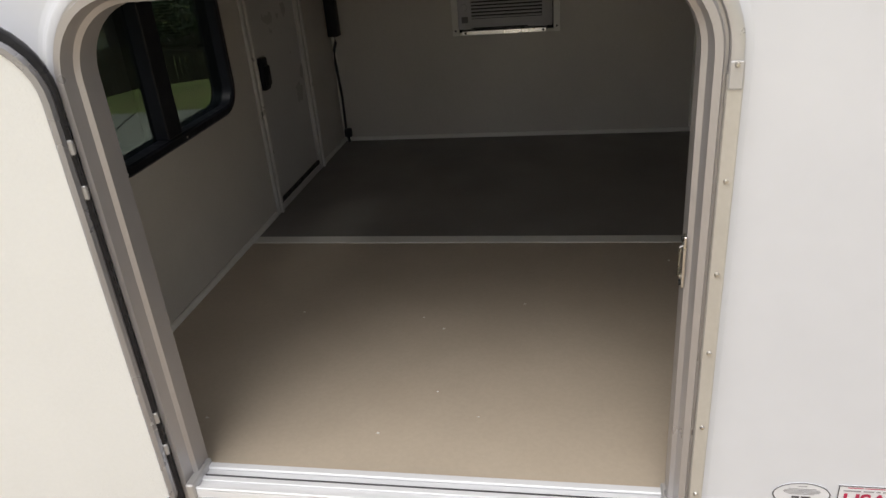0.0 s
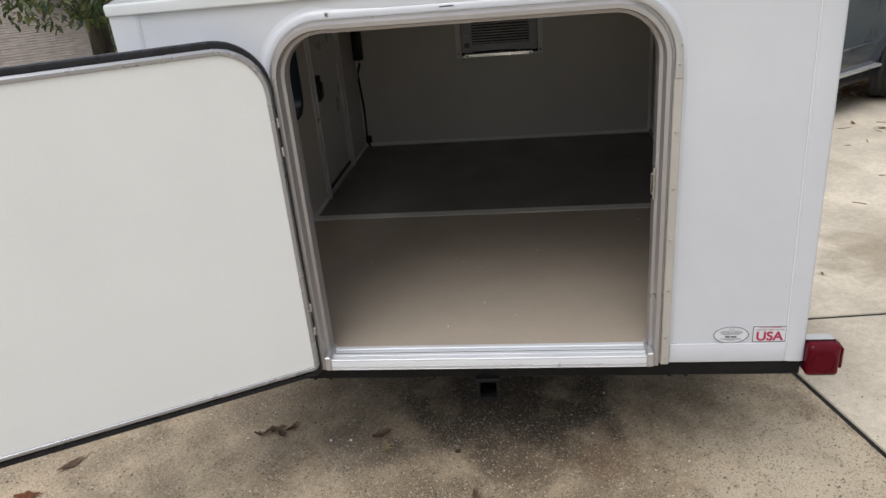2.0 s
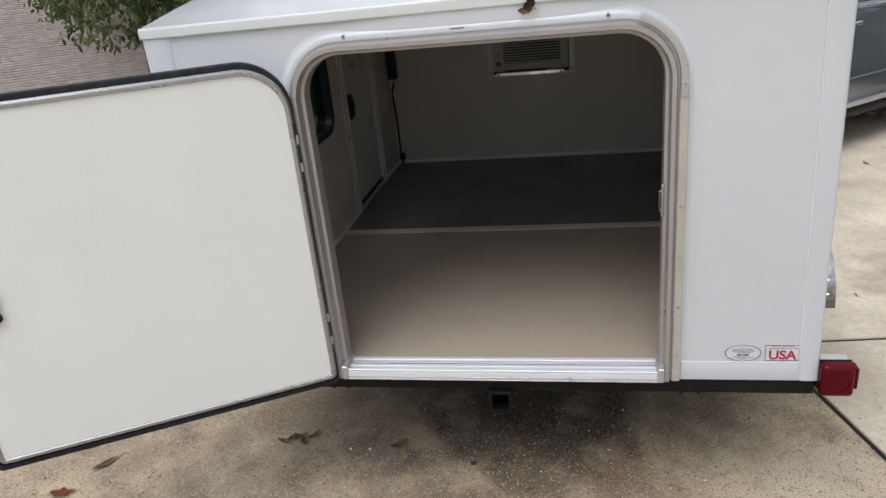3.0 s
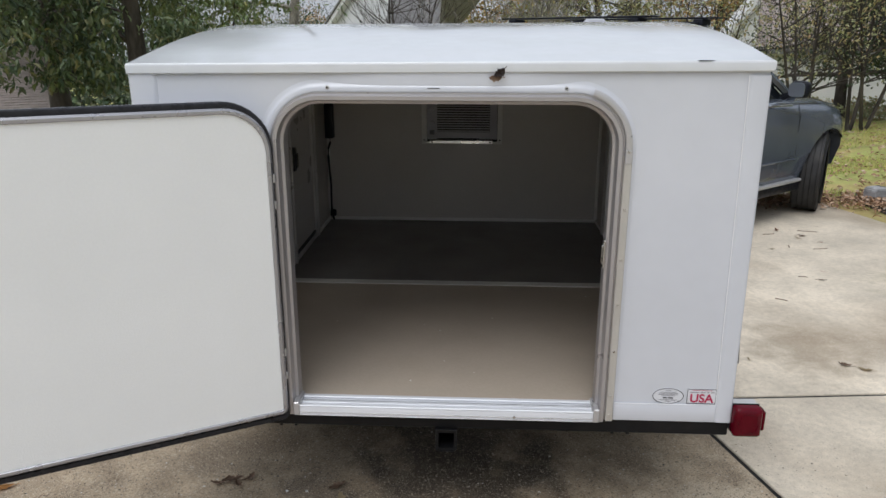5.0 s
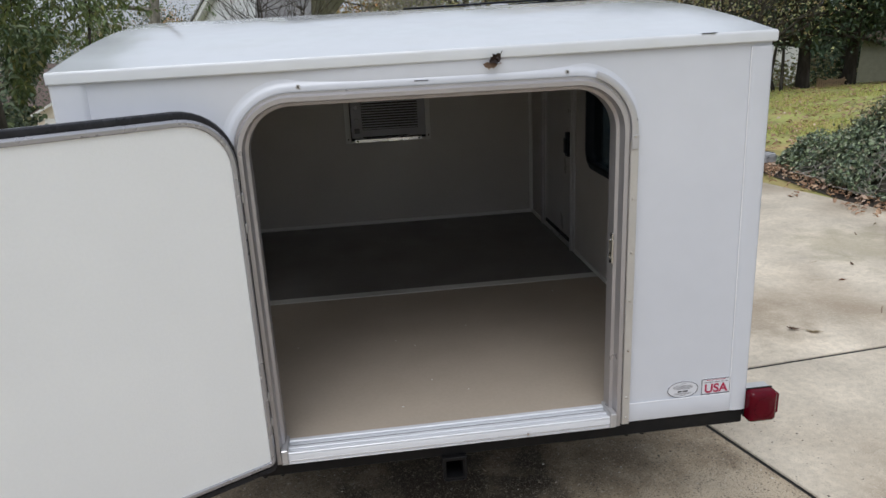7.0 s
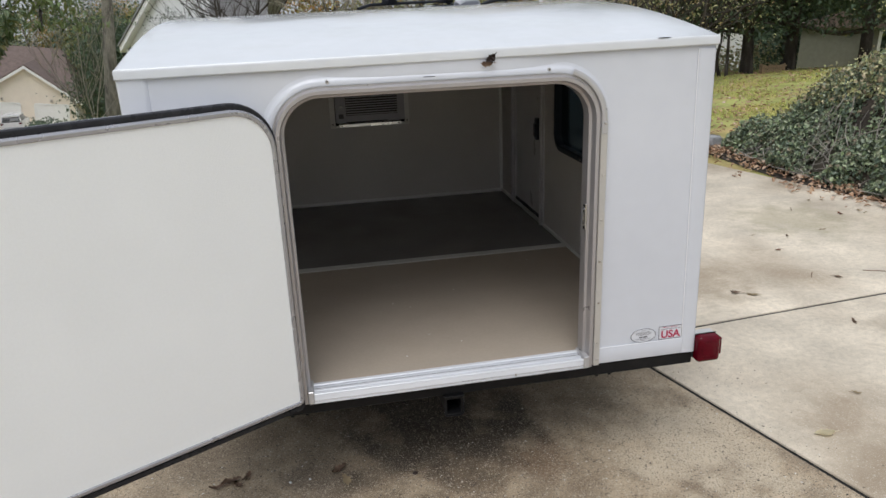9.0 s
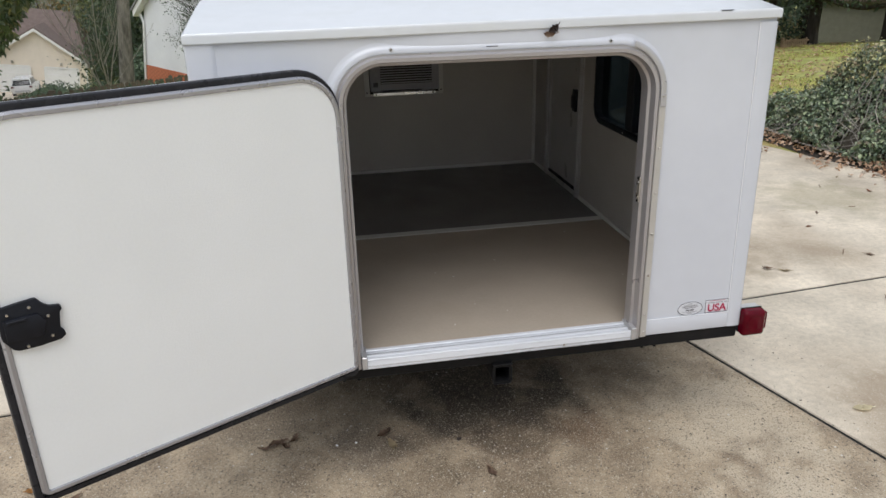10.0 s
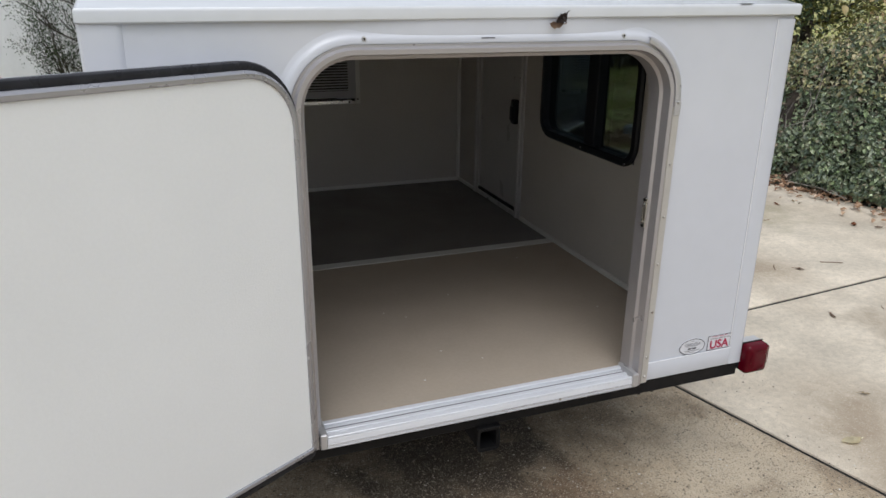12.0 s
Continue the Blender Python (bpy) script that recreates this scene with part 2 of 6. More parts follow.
SHINGLEGREY = mat("grey_shingle", (0.25, 0.245, 0.245), 0.9, vary=0.15, scale=5, fine=20)
SHINGLEBROWN = mat("brown_shingle", (0.16, 0.12, 0.105), 0.9, vary=0.15, scale=3, fine=10)
WHITEPAINT = mat("white_paint", (0.78, 0.78, 0.76), 0.5, vary=0.03)
TANWOOD = mat("pale_tan_wood", (0.42, 0.30, 0.19), 0.85, vary=0.2, scale=8)
FENCEWOOD = mat("weathered_fence_wood", (0.12, 0.095, 0.065), 0.85, vary=0.3, scale=8, stretch=(4, 4, 0.5))
SHEDWALL = mat("grey_green_shed_wall", (0.17, 0.17, 0.135), 0.8, vary=0.1)
STONE = mat("grey_stone", (0.38, 0.38, 0.385), 0.85, vary=0.2, scale=8, bump=0.6, bump_scale=20)


for dull in (BLACKSTEEL, BLACKPLASTIC, RUBBER, REDLENS):
    dull.node_tree.nodes["Principled BSDF"].inputs["Specular IOR Level"].default_value = 0.2
MAPLELEAF = mat("light_green_leaf", (0.15, 0.20, 0.08), 0.5, vary=0.25, spread=[(0.10, 0.15, 0.07), (0.18, 0.24, 0.10), (0.27, 0.33, 0.14), (0.13, 0.18, 0.08), (0.30, 0.29, 0.11)])


def glass_mat(name, tint, rough=0.02):
    m = bpy.data.materials.new(name)
    m.use_nodes = True
    n, l = m.node_tree.nodes, m.node_tree.links
    n.clear()
    out = n.new("ShaderNodeOutputMaterial")
    tr, gl, mx, fr = n.new("ShaderNodeBsdfTransparent"), n.new("ShaderNodeBsdfGlossy"), n.new("ShaderNodeMixShader"), n.new("ShaderNodeValue")
    tr.inputs[0].default_value = (*tint, 1)
    gl.inputs["Roughness"].default_value = rough
    fr.outputs[0].default_value = 0.06
    l.new(fr.outputs[0], mx.inputs[0])
    l.new(tr.outputs[0], mx.inputs[1])
    l.new(gl.outputs[0], mx.inputs[2])
    l.new(mx.outputs[0], out.inputs[0])
    return m


TINTED = glass_mat("tinted_window_glass", (0.26, 0.30, 0.305))


# ---- mesh helpers ----
def link_mesh(name, bm, material, smooth=None):
    me = bpy.data.meshes.new(name)
    bmesh.ops.recalc_face_normals(bm, faces=bm.faces)
    bm.to_mesh(me)
    bm.free()
    me.materials.append(material)
    if smooth is not None:
        me.shade_smooth()
        me.set_sharp_from_angle(angle=radians(smooth))
    return me


def part(name, bm, material, parent, label="", smooth=35, at=None):
    """One mesh object under a thing or a part."""
    ob = new(name, link_mesh(name, bm, material, smooth))
    ob.parent = parent
    if at is not None:
        ob.matrix_local = at
    if label:
        tagged(ob, label)
    return ob


def single(name, bm, material, label, category, group="", kind="", at=None, smooth=35):
    """A thing that is one mesh."""
    ob = new(name, link_mesh(name, bm, material, smooth))
    if at is not None:
        ob.matrix_world = at
    return tagged(ob, label, category, group, kind)


def empty(name, label, category, group="", at=None, kind=""):
    ob = new(name)
    if at is not None:
        ob.matrix_world = at
    return tagged(ob, label, category, group, kind)


def box(x0, x1, y0, y1, z0, z1, bevel=0.0, segs=1, bm=None):
    fresh = bmesh.new()
    m = Matrix.LocRotScale(((x0 + x1) / 2, (y0 + y1) / 2, (z0 + z1) / 2), None, (x1 - x0, y1 - y0, z1 - z0))
    bmesh.ops.create_cube(fresh, size=1.0, matrix=m)
    if bevel:
        bmesh.ops.bevel(fresh, geom=fresh.edges[:], offset=bevel, segments=segs, affect="EDGES", profile=0.5)
    return join(bm, fresh)


def join(bm, fresh):
    if bm is None:
        return fresh
    me = bpy.data.meshes.new("tmp")
    fresh.to_mesh(me)
    fresh.free()
    bm.from_mesh(me)
    bpy.data.meshes.remove(me)
    return bm


def cyl(p0, p1, r0, r1=None, n=12, bm=None, cap=True):
    bm = bm or bmesh.new()
    p0, p1 = Vector(p0), Vector(p1)
    q = (p1 - p0).to_track_quat("Z", "Y")
    r1 = r0 if r1 is None else r1
    a = [bm.verts.new(p0 + q @ Vector((r0 * math.cos(2 * math.pi * i / n), r0 * math.sin(2 * math.pi * i / n), 0))) for i in range(n)]
    b = [bm.verts.new(p1 + q @ Vector((r1 * math.cos(2 * math.pi * i / n), r1 * math.sin(2 * math.pi * i / n), 0))) for i in range(n)]
    for i in range(n):
        bm.faces.new((a[i], a[(i + 1) % n], b[(i + 1) % n], b[i]))
    if cap:
        bm.faces.new(a[::-1])
        bm.faces.new(b)
    return bm


def rrect(u0, u1, v0, v1, r_top, r_bot, n=8):
    """A rounded rectangle as points, n + 1 to a corner, from the lower left, anticlockwise."""
    pts = []
    for cu, cv, r, a0 in ((u0 + r_bot, v0 + r_bot, r_bot, 180), (u1 - r_bot, v0 + r_bot, r_bot, 270), (u1 - r_top, v1 - r_top, r_top, 0), (u0 + r_top, v1 - r_top, r_top, 90)):
        for i in range(n + 1):
            a = radians(a0 + 90 * i / n)
            pts.append((cu + r * math.cos(a), cv + r * math.sin(a)))
    return pts


def rings(bm, loops, close=False):
    """Skins closed loops of 3D points one to the next."""
    vs = [[bm.verts.new(p) for p in lp] for lp in loops]
    pairs = list(zip(vs, vs[1:])) + ([(vs[-1], vs[0])] if close else [])
    for a, b in pairs:
        k = len(a)
        for i in range(k):
            bm.faces.new((a[i], a[(i + 1) % k], b[(i + 1) % k], b[i]))
    return vs


def ring_frame(rect, r_top, r_bot, profile, plane, close=True, n=8):
    """A frame round a rounded opening. rect: u0, u1, v0, v1; profile: (outwards, depth) pairs; plane: (u, v, depth) to a point."""
    bm = bmesh.new()
    u0, u1, v0, v1 = rect
    loops = []
    for d, w in profile:
        loops.append([plane(u, v, w) for u, v in rrect(u0 - d, u1 + d, v0 - d, v1 + d, max(0.001, r_top + d), max(0.001, r_bot + d), n)])
    rings(bm, loops, close)
    return bm


def arch_frame(rect, r_top, profile, plane, low, n=10):
    """A frame up one side of an opening, over its rounded top and down the other side to the height low."""
    bm = bmesh.new()
    u0, u1, v0, v1 = rect
    rows = []
    for d, w in profile:
        r = r_top + d
        pts = [(u1 + d, low)]
        for cu, a0 in ((u1 + d - r, 0), (u0 - d + r, 90)):
            for i in range(n + 1):
                a = radians(a0 + 90 * i / n)
                pts.append((cu + r * math.cos(a), v1 + d - r + r * math.sin(a)))
        pts.append((u0 - d, low))
        rows.append([bm.verts.new(plane(u, v, w)) for u, v in pts])
    for a, b in zip(rows, rows[1:] + rows[:1]):
        for i in range(len(a) - 1):
            bm.faces.new((a[i], a[i + 1], b[i + 1], b[i]))
    bm.faces.new([r[0] for r in rows])
    bm.faces.new([r[-1] for r in rows][::-1])
    return bm


def prism(pts, plane, w0, w1, bevel=0.0):
    """A polygon of (u, v) points with a thickness."""
    bm = bmesh.new()
    a = [bm.verts.new(plane(u, v, w0)) for u, v in pts]
    b = [bm.verts.new(plane(u, v, w1)) for u, v in pts]
    k = len(pts)
    bm.faces.new(a[::-1])
    bm.faces.new(b)
    for i in range(k):
        bm.faces.new((a[i], a[(i + 1) % k], b[(i + 1) % k], b[i]))
    bmesh.ops.recalc_face_normals(bm, faces=bm.faces)
    if bevel:
        bmesh.ops.bevel(bm, geom=bm.edges[:], offset=bevel, segments=2, affect="EDGES", profile=0.5)
    return bm


def tube(points, r, n=8, bm=None):
    """A round bar along points."""
    bm = bm or bmesh.new()
    pts = [Vector(p) for p in points]
    loops = []
    for i, p in enumerate(pts):
        d = (pts[min(i + 1, len(pts) - 1)] - pts[max(i - 1, 0)]).normalized()
        q = d.to_track_quat("Z", "Y")
        rr = r[i] if isinstance(r, (list, tuple)) else r
        loops.append([p + q @ Vector((rr * math.cos(2 * math.pi * k / n), rr * math.sin(2 * math.pi * k / n), 0)) for k in range(n)])
    vs = rings(bm, loops)
    bm.faces.new(vs[0][::-1])
    bm.faces.new(vs[-1])
    return bm


def XZ(u, v, w):
    return (u, w, v)


def YZ(u, v, w):
    return (w, u, v)


def XY(u, v, w):
    return (u, v, w)


# ---- ground, driveway ----
DROP = [(6, 0.0), (11, -0.7), (16, -1.7), (28, -2.4), (50, -3.7), (66, -5.6), (75, -6.0), (110, -7.5), (260, -7.5)]


def smooth_step(a):
    a = min(1.0, max(0.0, a))
    return a * a * (3 - 2 * a)


def ground_height(x, y):
    d = DROP[-1][1]
    for (ya, za), (yb, zb) in zip(DROP, DROP[1:]):
        if y <= ya:
            d = za
            break
        if y < yb:
            d = za + (zb - za) * smooth_step((y - ya) / (yb - ya))
            break
    left = 1 - smooth_step((x - 1.0) / 9.0)
    z = d * left
    z -= 2.2 * smooth_step((-x - 4.0) / 6.0) * smooth_step((y - 2) / 8)
    z += 0.16 * smooth_step((x - 4.2) / 3.0) * smooth_step((y + 4) / 6)
    z -= (0.5 * smooth_step((y - 9) / 8) + 1.1 * smooth_step((y - 15) / 9)) * (1 - left)
    return z - 0.03


def build_ground():
    xs = sorted(set([round(-12 + 0.8 * i, 2) for i in range(36)] + [-250, -150, -90, -60, -45, -34, -26, -20, -16, 20, 26, 34, 45, 60, 90, 150, 250]))
    ys = sorted(set([round(-6 + 0.8 * i, 2) for i in range(36)] + [-250, -120, -60, -30, -18, -10, 26, 30, 34, 40, 46, 54, 62, 70, 78, 90, 110, 150, 260]))
    bm = bmesh.new()
    grid = [[bm.verts.new((x, y, ground_height(x, y))) for x in xs] for y in ys]
    for j in range(len(ys) - 1):
        for i in range(len(xs) - 1):
            bm.faces.new((grid[j][i], grid[j][i + 1], grid[j + 1][i + 1], grid[j + 1][i]))
    single("ground", bm, GRASSGROUND, "sloping lawn with moss and fallen leaves", "ground", kind="structure", smooth=60)


build_ground()
pavement = empty("pavement", "weathered concrete driveway slabs with dark open joints", "driveway", kind="structure")
# joints: the first line runs along the drive, the second across it
DA, DB = Vector((-0.262, 0.965)), Vector((0.9956, 0.0935))


def slab_corner(i, j):
    return Vector((1.038, 0.996)) + DB * (i * 3.65) + DA * (j * 4.6)


def build_slab(i, j):
    c = [slab_corner(i, j), slab_corner(i + 1, j), slab_corner(i + 1, j + 1), slab_corner(i, j + 1)]
    g = 0.0115
    inner = []
    for k in range(4):
        p, q, o = c[k], c[(k + 1) % 4], c[k - 1]
        inner.append(p + ((q - p).normalized() + (o - p).normalized()) * g)
    bm = prism([(v.x, v.y) for v in inner], XY, -0.10, 0.0)
    edges = [e for e in bm.edges if all(v.co.z > -0.01 for v in e.verts)]
    bmesh.ops.bevel(bm, geom=edges, offset=0.006, segments=2, affect="EDGES", profile=0.5)
    part("slab", bm, DIRTYSHADEDCONCRETE if i == -1 and j == -1 else CONCRETE, pavement, smooth=30)


rim = [slab_corner(-3, -3), slab_corner(1, -3), slab_corner(1, 1), slab_corner(-3, 1)]
middle = sum(rim, Vector((0, 0))) / 4
part("joint_filler", prism([tuple(p + (middle - p).normalized() * 0.06) for p in rim], XY, -0.06, -0.009), DARKJOINT, pavement)
for i in range(-3, 1):
    for j in range(-3, 1):
        build_slab(i, j)

# ---- camper trailer ----
trailer = empty("camper_trailer", "small white fibreglass camper trailer with its rear door open", "camper trailer")
HALF, LENGTH, LOW, FLOOR_Z, INNER, BACK = 0.915, 2.47, 0.453, 0.485, 0.865, 2.425
OPEN = (-0.487, 0.481, 0.492, 1.46)


# how far the window and the door of each side stand from their usual place along the wall
WINDOW_SHIFT, DOOR_SHIFT = {-1: -0.10, 1: 0.0}, {-1: -0.035, 1: 0.075}


def crown(y):
    y = max(0.0, min(LENGTH, y))
    return 1.575 + 0.19 * y - 0.077 * y * y


def lean(bm):
    """The outer faces of the shell lean a little towards the left side with height."""
    for v in bm.verts:
        if abs(v.co.x) > 0.9:
            v.co.x -= 0.010 * max(0.0, v.co.z - LOW)
    return bm


def build_shell():
    # rear wall with the door opening, front and back faces
    bm = bmesh.new()
    outer = rrect(-HALF, HALF, LOW, 1.56, 0.004, 0.004)
    hole = rrect(OPEN[0] - 0.012, OPEN[1] + 0.012, OPEN[2] - 0.02, OPEN[3] + 0.012, 0.125, 0.02)
    rings(bm, [[XZ(u, v, 0.0) for u, v in outer], [XZ(u, v, 0.0) for u, v in hole], [XZ(u, v, 0.045) for u, v in hole], [XZ(u, v, 0.045) for u, v in outer]], True)
    part("rear_wall", lean(bm), WHITE, trailer, smooth=20)
    # lining of the rear wall
    bm = bmesh.new()
    outer = rrect(-INNER, INNER, FLOOR_Z, 1.56, 0.004, 0.004)
    rings(bm, [[XZ(u, v, 0.046) for u, v in outer], [XZ(u, v, 0.046) for u, v in hole], [XZ(u, v, 0.05) for u, v in hole], [XZ(u, v, 0.05) for u, v in outer]], True)
    part("rear_lining", bm, CREAM, trailer, smooth=20)
    # raised corner mouldings with a soft ramp, a little wider at the top
    for s in (-1, 1):
        bm = bmesh.new()
        rows = []
        for k in range(13):
            z = LOW + 0.001 + (1.545 - LOW) * k / 12
            inner = 0.866 - 0.018 * k / 12
            shift = -0.010 * (z - LOW)
            prof = [(s * (inner - 0.004), 0.001), (s * (inner - 0.001), -0.0012), (s * (inner + 0.006), -0.0048), (s * (inner + 0.012), -0.0058), (s * (HALF - 0.004) + shift, -0.0058), (s * (HALF + 0.003) + shift, -0.003), (s * (HALF + 0.005) + shift, 0.004), (s * (HALF + 0.005) + shift, 0.05)]
            rows.append([bm.verts.new((x, y, z)) for x, y in prof])
        for p, q in zip(rows, rows[1:]):
            for i in range(len(p) - 1):
                bm.faces.new((p[i], p[i + 1], q[i + 1], q[i]))
        part("corner_moulding", bm, WHITE, trailer, smooth=60)
    # caulk beads that also draw the bright edge line of the mouldings
    part("sealant_glint_bead", tube([(0.8645 - 0.018 * k / 8, -0.0022, 0.514 + 1.03 * k / 8) for k in range(9)], 0.0015, 6), GLINTSEALANT, trailer, "sealant line with the moulding edge's highlight in its white")
    part("sealant_glint_bead", tube([(0.541, -0.0045, 0.5155), (0.865, -0.0045, 0.5155)], 0.0017, 6), GLINTSEALANT, trailer, "sealant line with the moulding edge's highlight in its white")
    part("bottom_moulding", box(0.539, 0.8655, -0.006, 0.0, LOW + 0.001, 0.514, 0.003, 2), WHITE, trailer)
    part("bottom_moulding", box(-0.8655, -0.546, -0.006, 0.0, LOW + 0.001, 0.514, 0.003, 2), WHITE, trailer)
    # side walls in upright strips round window and door openings
    for s in (-1, 1):
        cuts = [0.045, 0.62 + WINDOW_SHIFT[s], 1.36 + WINDOW_SHIFT[s], 1.53 + DOOR_SHIFT[s], 2.03 + DOOR_SHIFT[s], LENGTH - 0.045]
        for which, x_in, x_out, material in (("side_wall", INNER + 0.004, HALF, WHITE), ("side_lining", INNER, INNER + 0.004, CREAM)):
            bm = None
            x0, x1 = sorted((s * x_in, s * x_out))
            for ya, yb in zip(cuts, cuts[1:]):
                holes = [(0.985, 1.405)] if ya == cuts[1] else [(0.525, 1.47)] if ya == cuts[3] else []
                zs = [LOW if which == "side_wall" else FLOOR_Z] + [z for h in holes for z in h] + [None]
                for za, zb in zip(zs[::2], zs[1::2]):
                    if zb is None:
                        k = 4
                        for q in range(k):
                            yc, yd = ya + (yb - ya) * q / k, ya + (yb - ya) * (q + 1) / k
                            fresh = bmesh.new()
                            c = [(x0, yc, za), (x1, yc, za), (x1, yd, za), (x0, yd, za), (x0, yc, crown(yc) - 0.02), (x1, yc, crown(yc) - 0.02), (x1, yd, crown(yd) - 0.02), (x0, yd, crown(yd) - 0.02)]
                            v = [fresh.verts.new(p) for p in c]
                            for f in ((0, 1, 2, 3), (4, 5, 6, 7), (0, 1, 5, 4), (1, 2, 6, 5), (2, 3, 7, 6), (3, 0, 4, 7)):
                                fresh.faces.new([v[i] for i in f])
                            bm = join(bm, fresh)
                    else:
                        bm = box(x0, x1, ya, yb, za, zb, bm=bm)
            bmesh.ops.remove_doubles(bm, verts=bm.verts, dist=0.0001)
            part(which, lean(bm), material, trailer, smooth=20)
    part("front_wall", lean(box(-HALF, HALF, LENGTH - 0.041, LENGTH, LOW, crown(LENGTH) - 0.02, 0.003)), WHITE, trailer)
    part("front_lining", box(-INNER + 0.001, INNER - 0.001, BACK, BACK + 0.004, FLOOR_Z, 1.56), CREAM, trailer)
    # roof shell with rolled edges
    bm = bmesh.new()
    # rolled edges of the roof: a lip of 34 mm that leans slightly inwards
    roll = [(0.004, -0.031), (0.001, -0.028), (0.0, -0.008), (0.0008, -0.0035), (0.0032, -0.0008), (0.009, 0.0)]
    xs = [(-0.931 + d, z) for d, z in roll] + [(-0.9 + 0.15 * i, 0.0) for i in range(1, 12)] + [(0.913 - d, z) for d, z in roll[::-1]]
    ys = [(-0.013 + d, z) for d, z in roll] + [(LENGTH * i / 24, 0.0) for i in range(1, 24)] + [(LENGTH + 0.013 - d, z) for d, z in roll[::-1]]
    grid = [[bm.verts.new((x, y, crown(y) + 0.005 + 0.008 * x + min(dx, dy))) for x, dx in xs] for y, dy in ys]
    for a, b in zip(grid, grid[1:]):
        for i in range(len(xs) - 1):
            bm.faces.new((a[i], a[i + 1], b[i + 1], b[i]))
    bmesh.ops.remove_doubles(bm, verts=bm.verts, dist=0.0002)
    part("roof", bm, ROOFWHITE, trailer, "glossy arched white roof with a few blemishes", smooth=40)
    # swelling of the wall between the door moulding and the roof's lip
    bm = bmesh.new()
    rows = []
    for j in range(9):
        z = 1.497 + 0.055 * j / 8
        rows.append([bm.verts.new((-0.46 + 0.92 * i / 46, 0.001 - 0.0075 * smooth_step((0.46 - abs(-0.46 + 0.92 * i / 46)) / 0.3) * smooth_step((z - 1.485) / 0.03), z)) for i in range(47)])
    for p, q in zip(rows, rows[1:]):
        for i in range(46):
            bm.faces.new((p[i], p[i + 1], q[i + 1], q[i]))
    part("header_swell", bm, WHITE, trailer, smooth=60)
    bm = bmesh.new()
    grid = [[bm.verts.new((x, y, crown(y) - 0.035)) for x in (-0.91, 0.91)] for y in [0.02 + (LENGTH - 0.04) * i / 12 for i in range(13)]]
    for a, b in zip(grid, grid[1:]):
        bm.faces.new((a[0], a[1], b[1], b[0]))
    part("ceiling", bm, CREAM, trailer)


build_shell()


def build_floor():
    part("underfloor", box(-HALF + 0.003, HALF - 0.003, 0.046, LENGTH - 0.045, LOW, 0.478), BLACKSTEEL, trailer)
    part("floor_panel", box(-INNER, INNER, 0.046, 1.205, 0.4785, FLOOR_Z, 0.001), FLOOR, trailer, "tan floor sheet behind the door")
    # this half gets the darker colour that carries the cabin's shade
    part("floor_panel", box(-INNER, INNER, 1.207, BACK, 0.4785, FLOOR_Z, 0.001), SHADEDFLOOR, trailer, "floor sheet in the far half, coloured darker for the cabin's shade")
    part("joint_strip", box(-INNER + 0.004, INNER - 0.004, 1.18, 1.233, FLOOR_Z, FLOOR_Z + 0.004, 0.0015), CREAMTRIM, trailer, "pale strip over the floor joint")
    # coving along floor and corners
    for s in (-1, 1):
        x0, x1 = sorted((s * (INNER - 0.012), s * INNER))
        for ya, yb in ((0.05, 1.465 + DOOR_SHIFT[s]), (2.09 + DOOR_SHIFT[s], BACK - 0.012)):
            part("baseboard", box(x0, x1, ya, yb, FLOOR_Z + 0.001, FLOOR_Z + 0.022, 0.003), CREAMTRIM, trailer)
        x0, x1 = sorted((s * (INNER - 0.02), s * (INNER - 0.001)))
        part("corner_strip", box(x0, x1, BACK - 0.018, BACK - 0.001, FLOOR_Z + 0.022, 1.55, 0.004), CREAMTRIM, trailer)
    part("baseboard", box(-INNER + 0.001, INNER - 0.001, BACK - 0.012, BACK, FLOOR_Z + 0.001, FLOOR_Z + 0.022, 0.003), CREAMTRIM, trailer)


build_floor()


def screw(x, y, z, parent, r=0.0045, axis="y"):
    d = Vector((0, -0.004, 0)) if axis == "y" else Vector((0.004, 0, 0)) if axis == "x" else Vector((-0.004, 0, 0))
    ob = part("screw", cyl((x, y, z), Vector((x, y, z)) + d, r, r * 0.6, 10), STEEL, parent)
    if axis == "y" and r > 0.005:
        part("screw_slot", box(x - r * 0.5, x + r * 0.5, y - 0.0046, y - 0.0041, z - r * 0.16, z + r * 0.16), DARKJOINT, ob)
        part("screw_slot", box(x - r * 0.16, x + r * 0.16, y - 0.0050, y - 0.0046, z - r * 0.5, z + r * 0.5), DARKJOINT, ob)


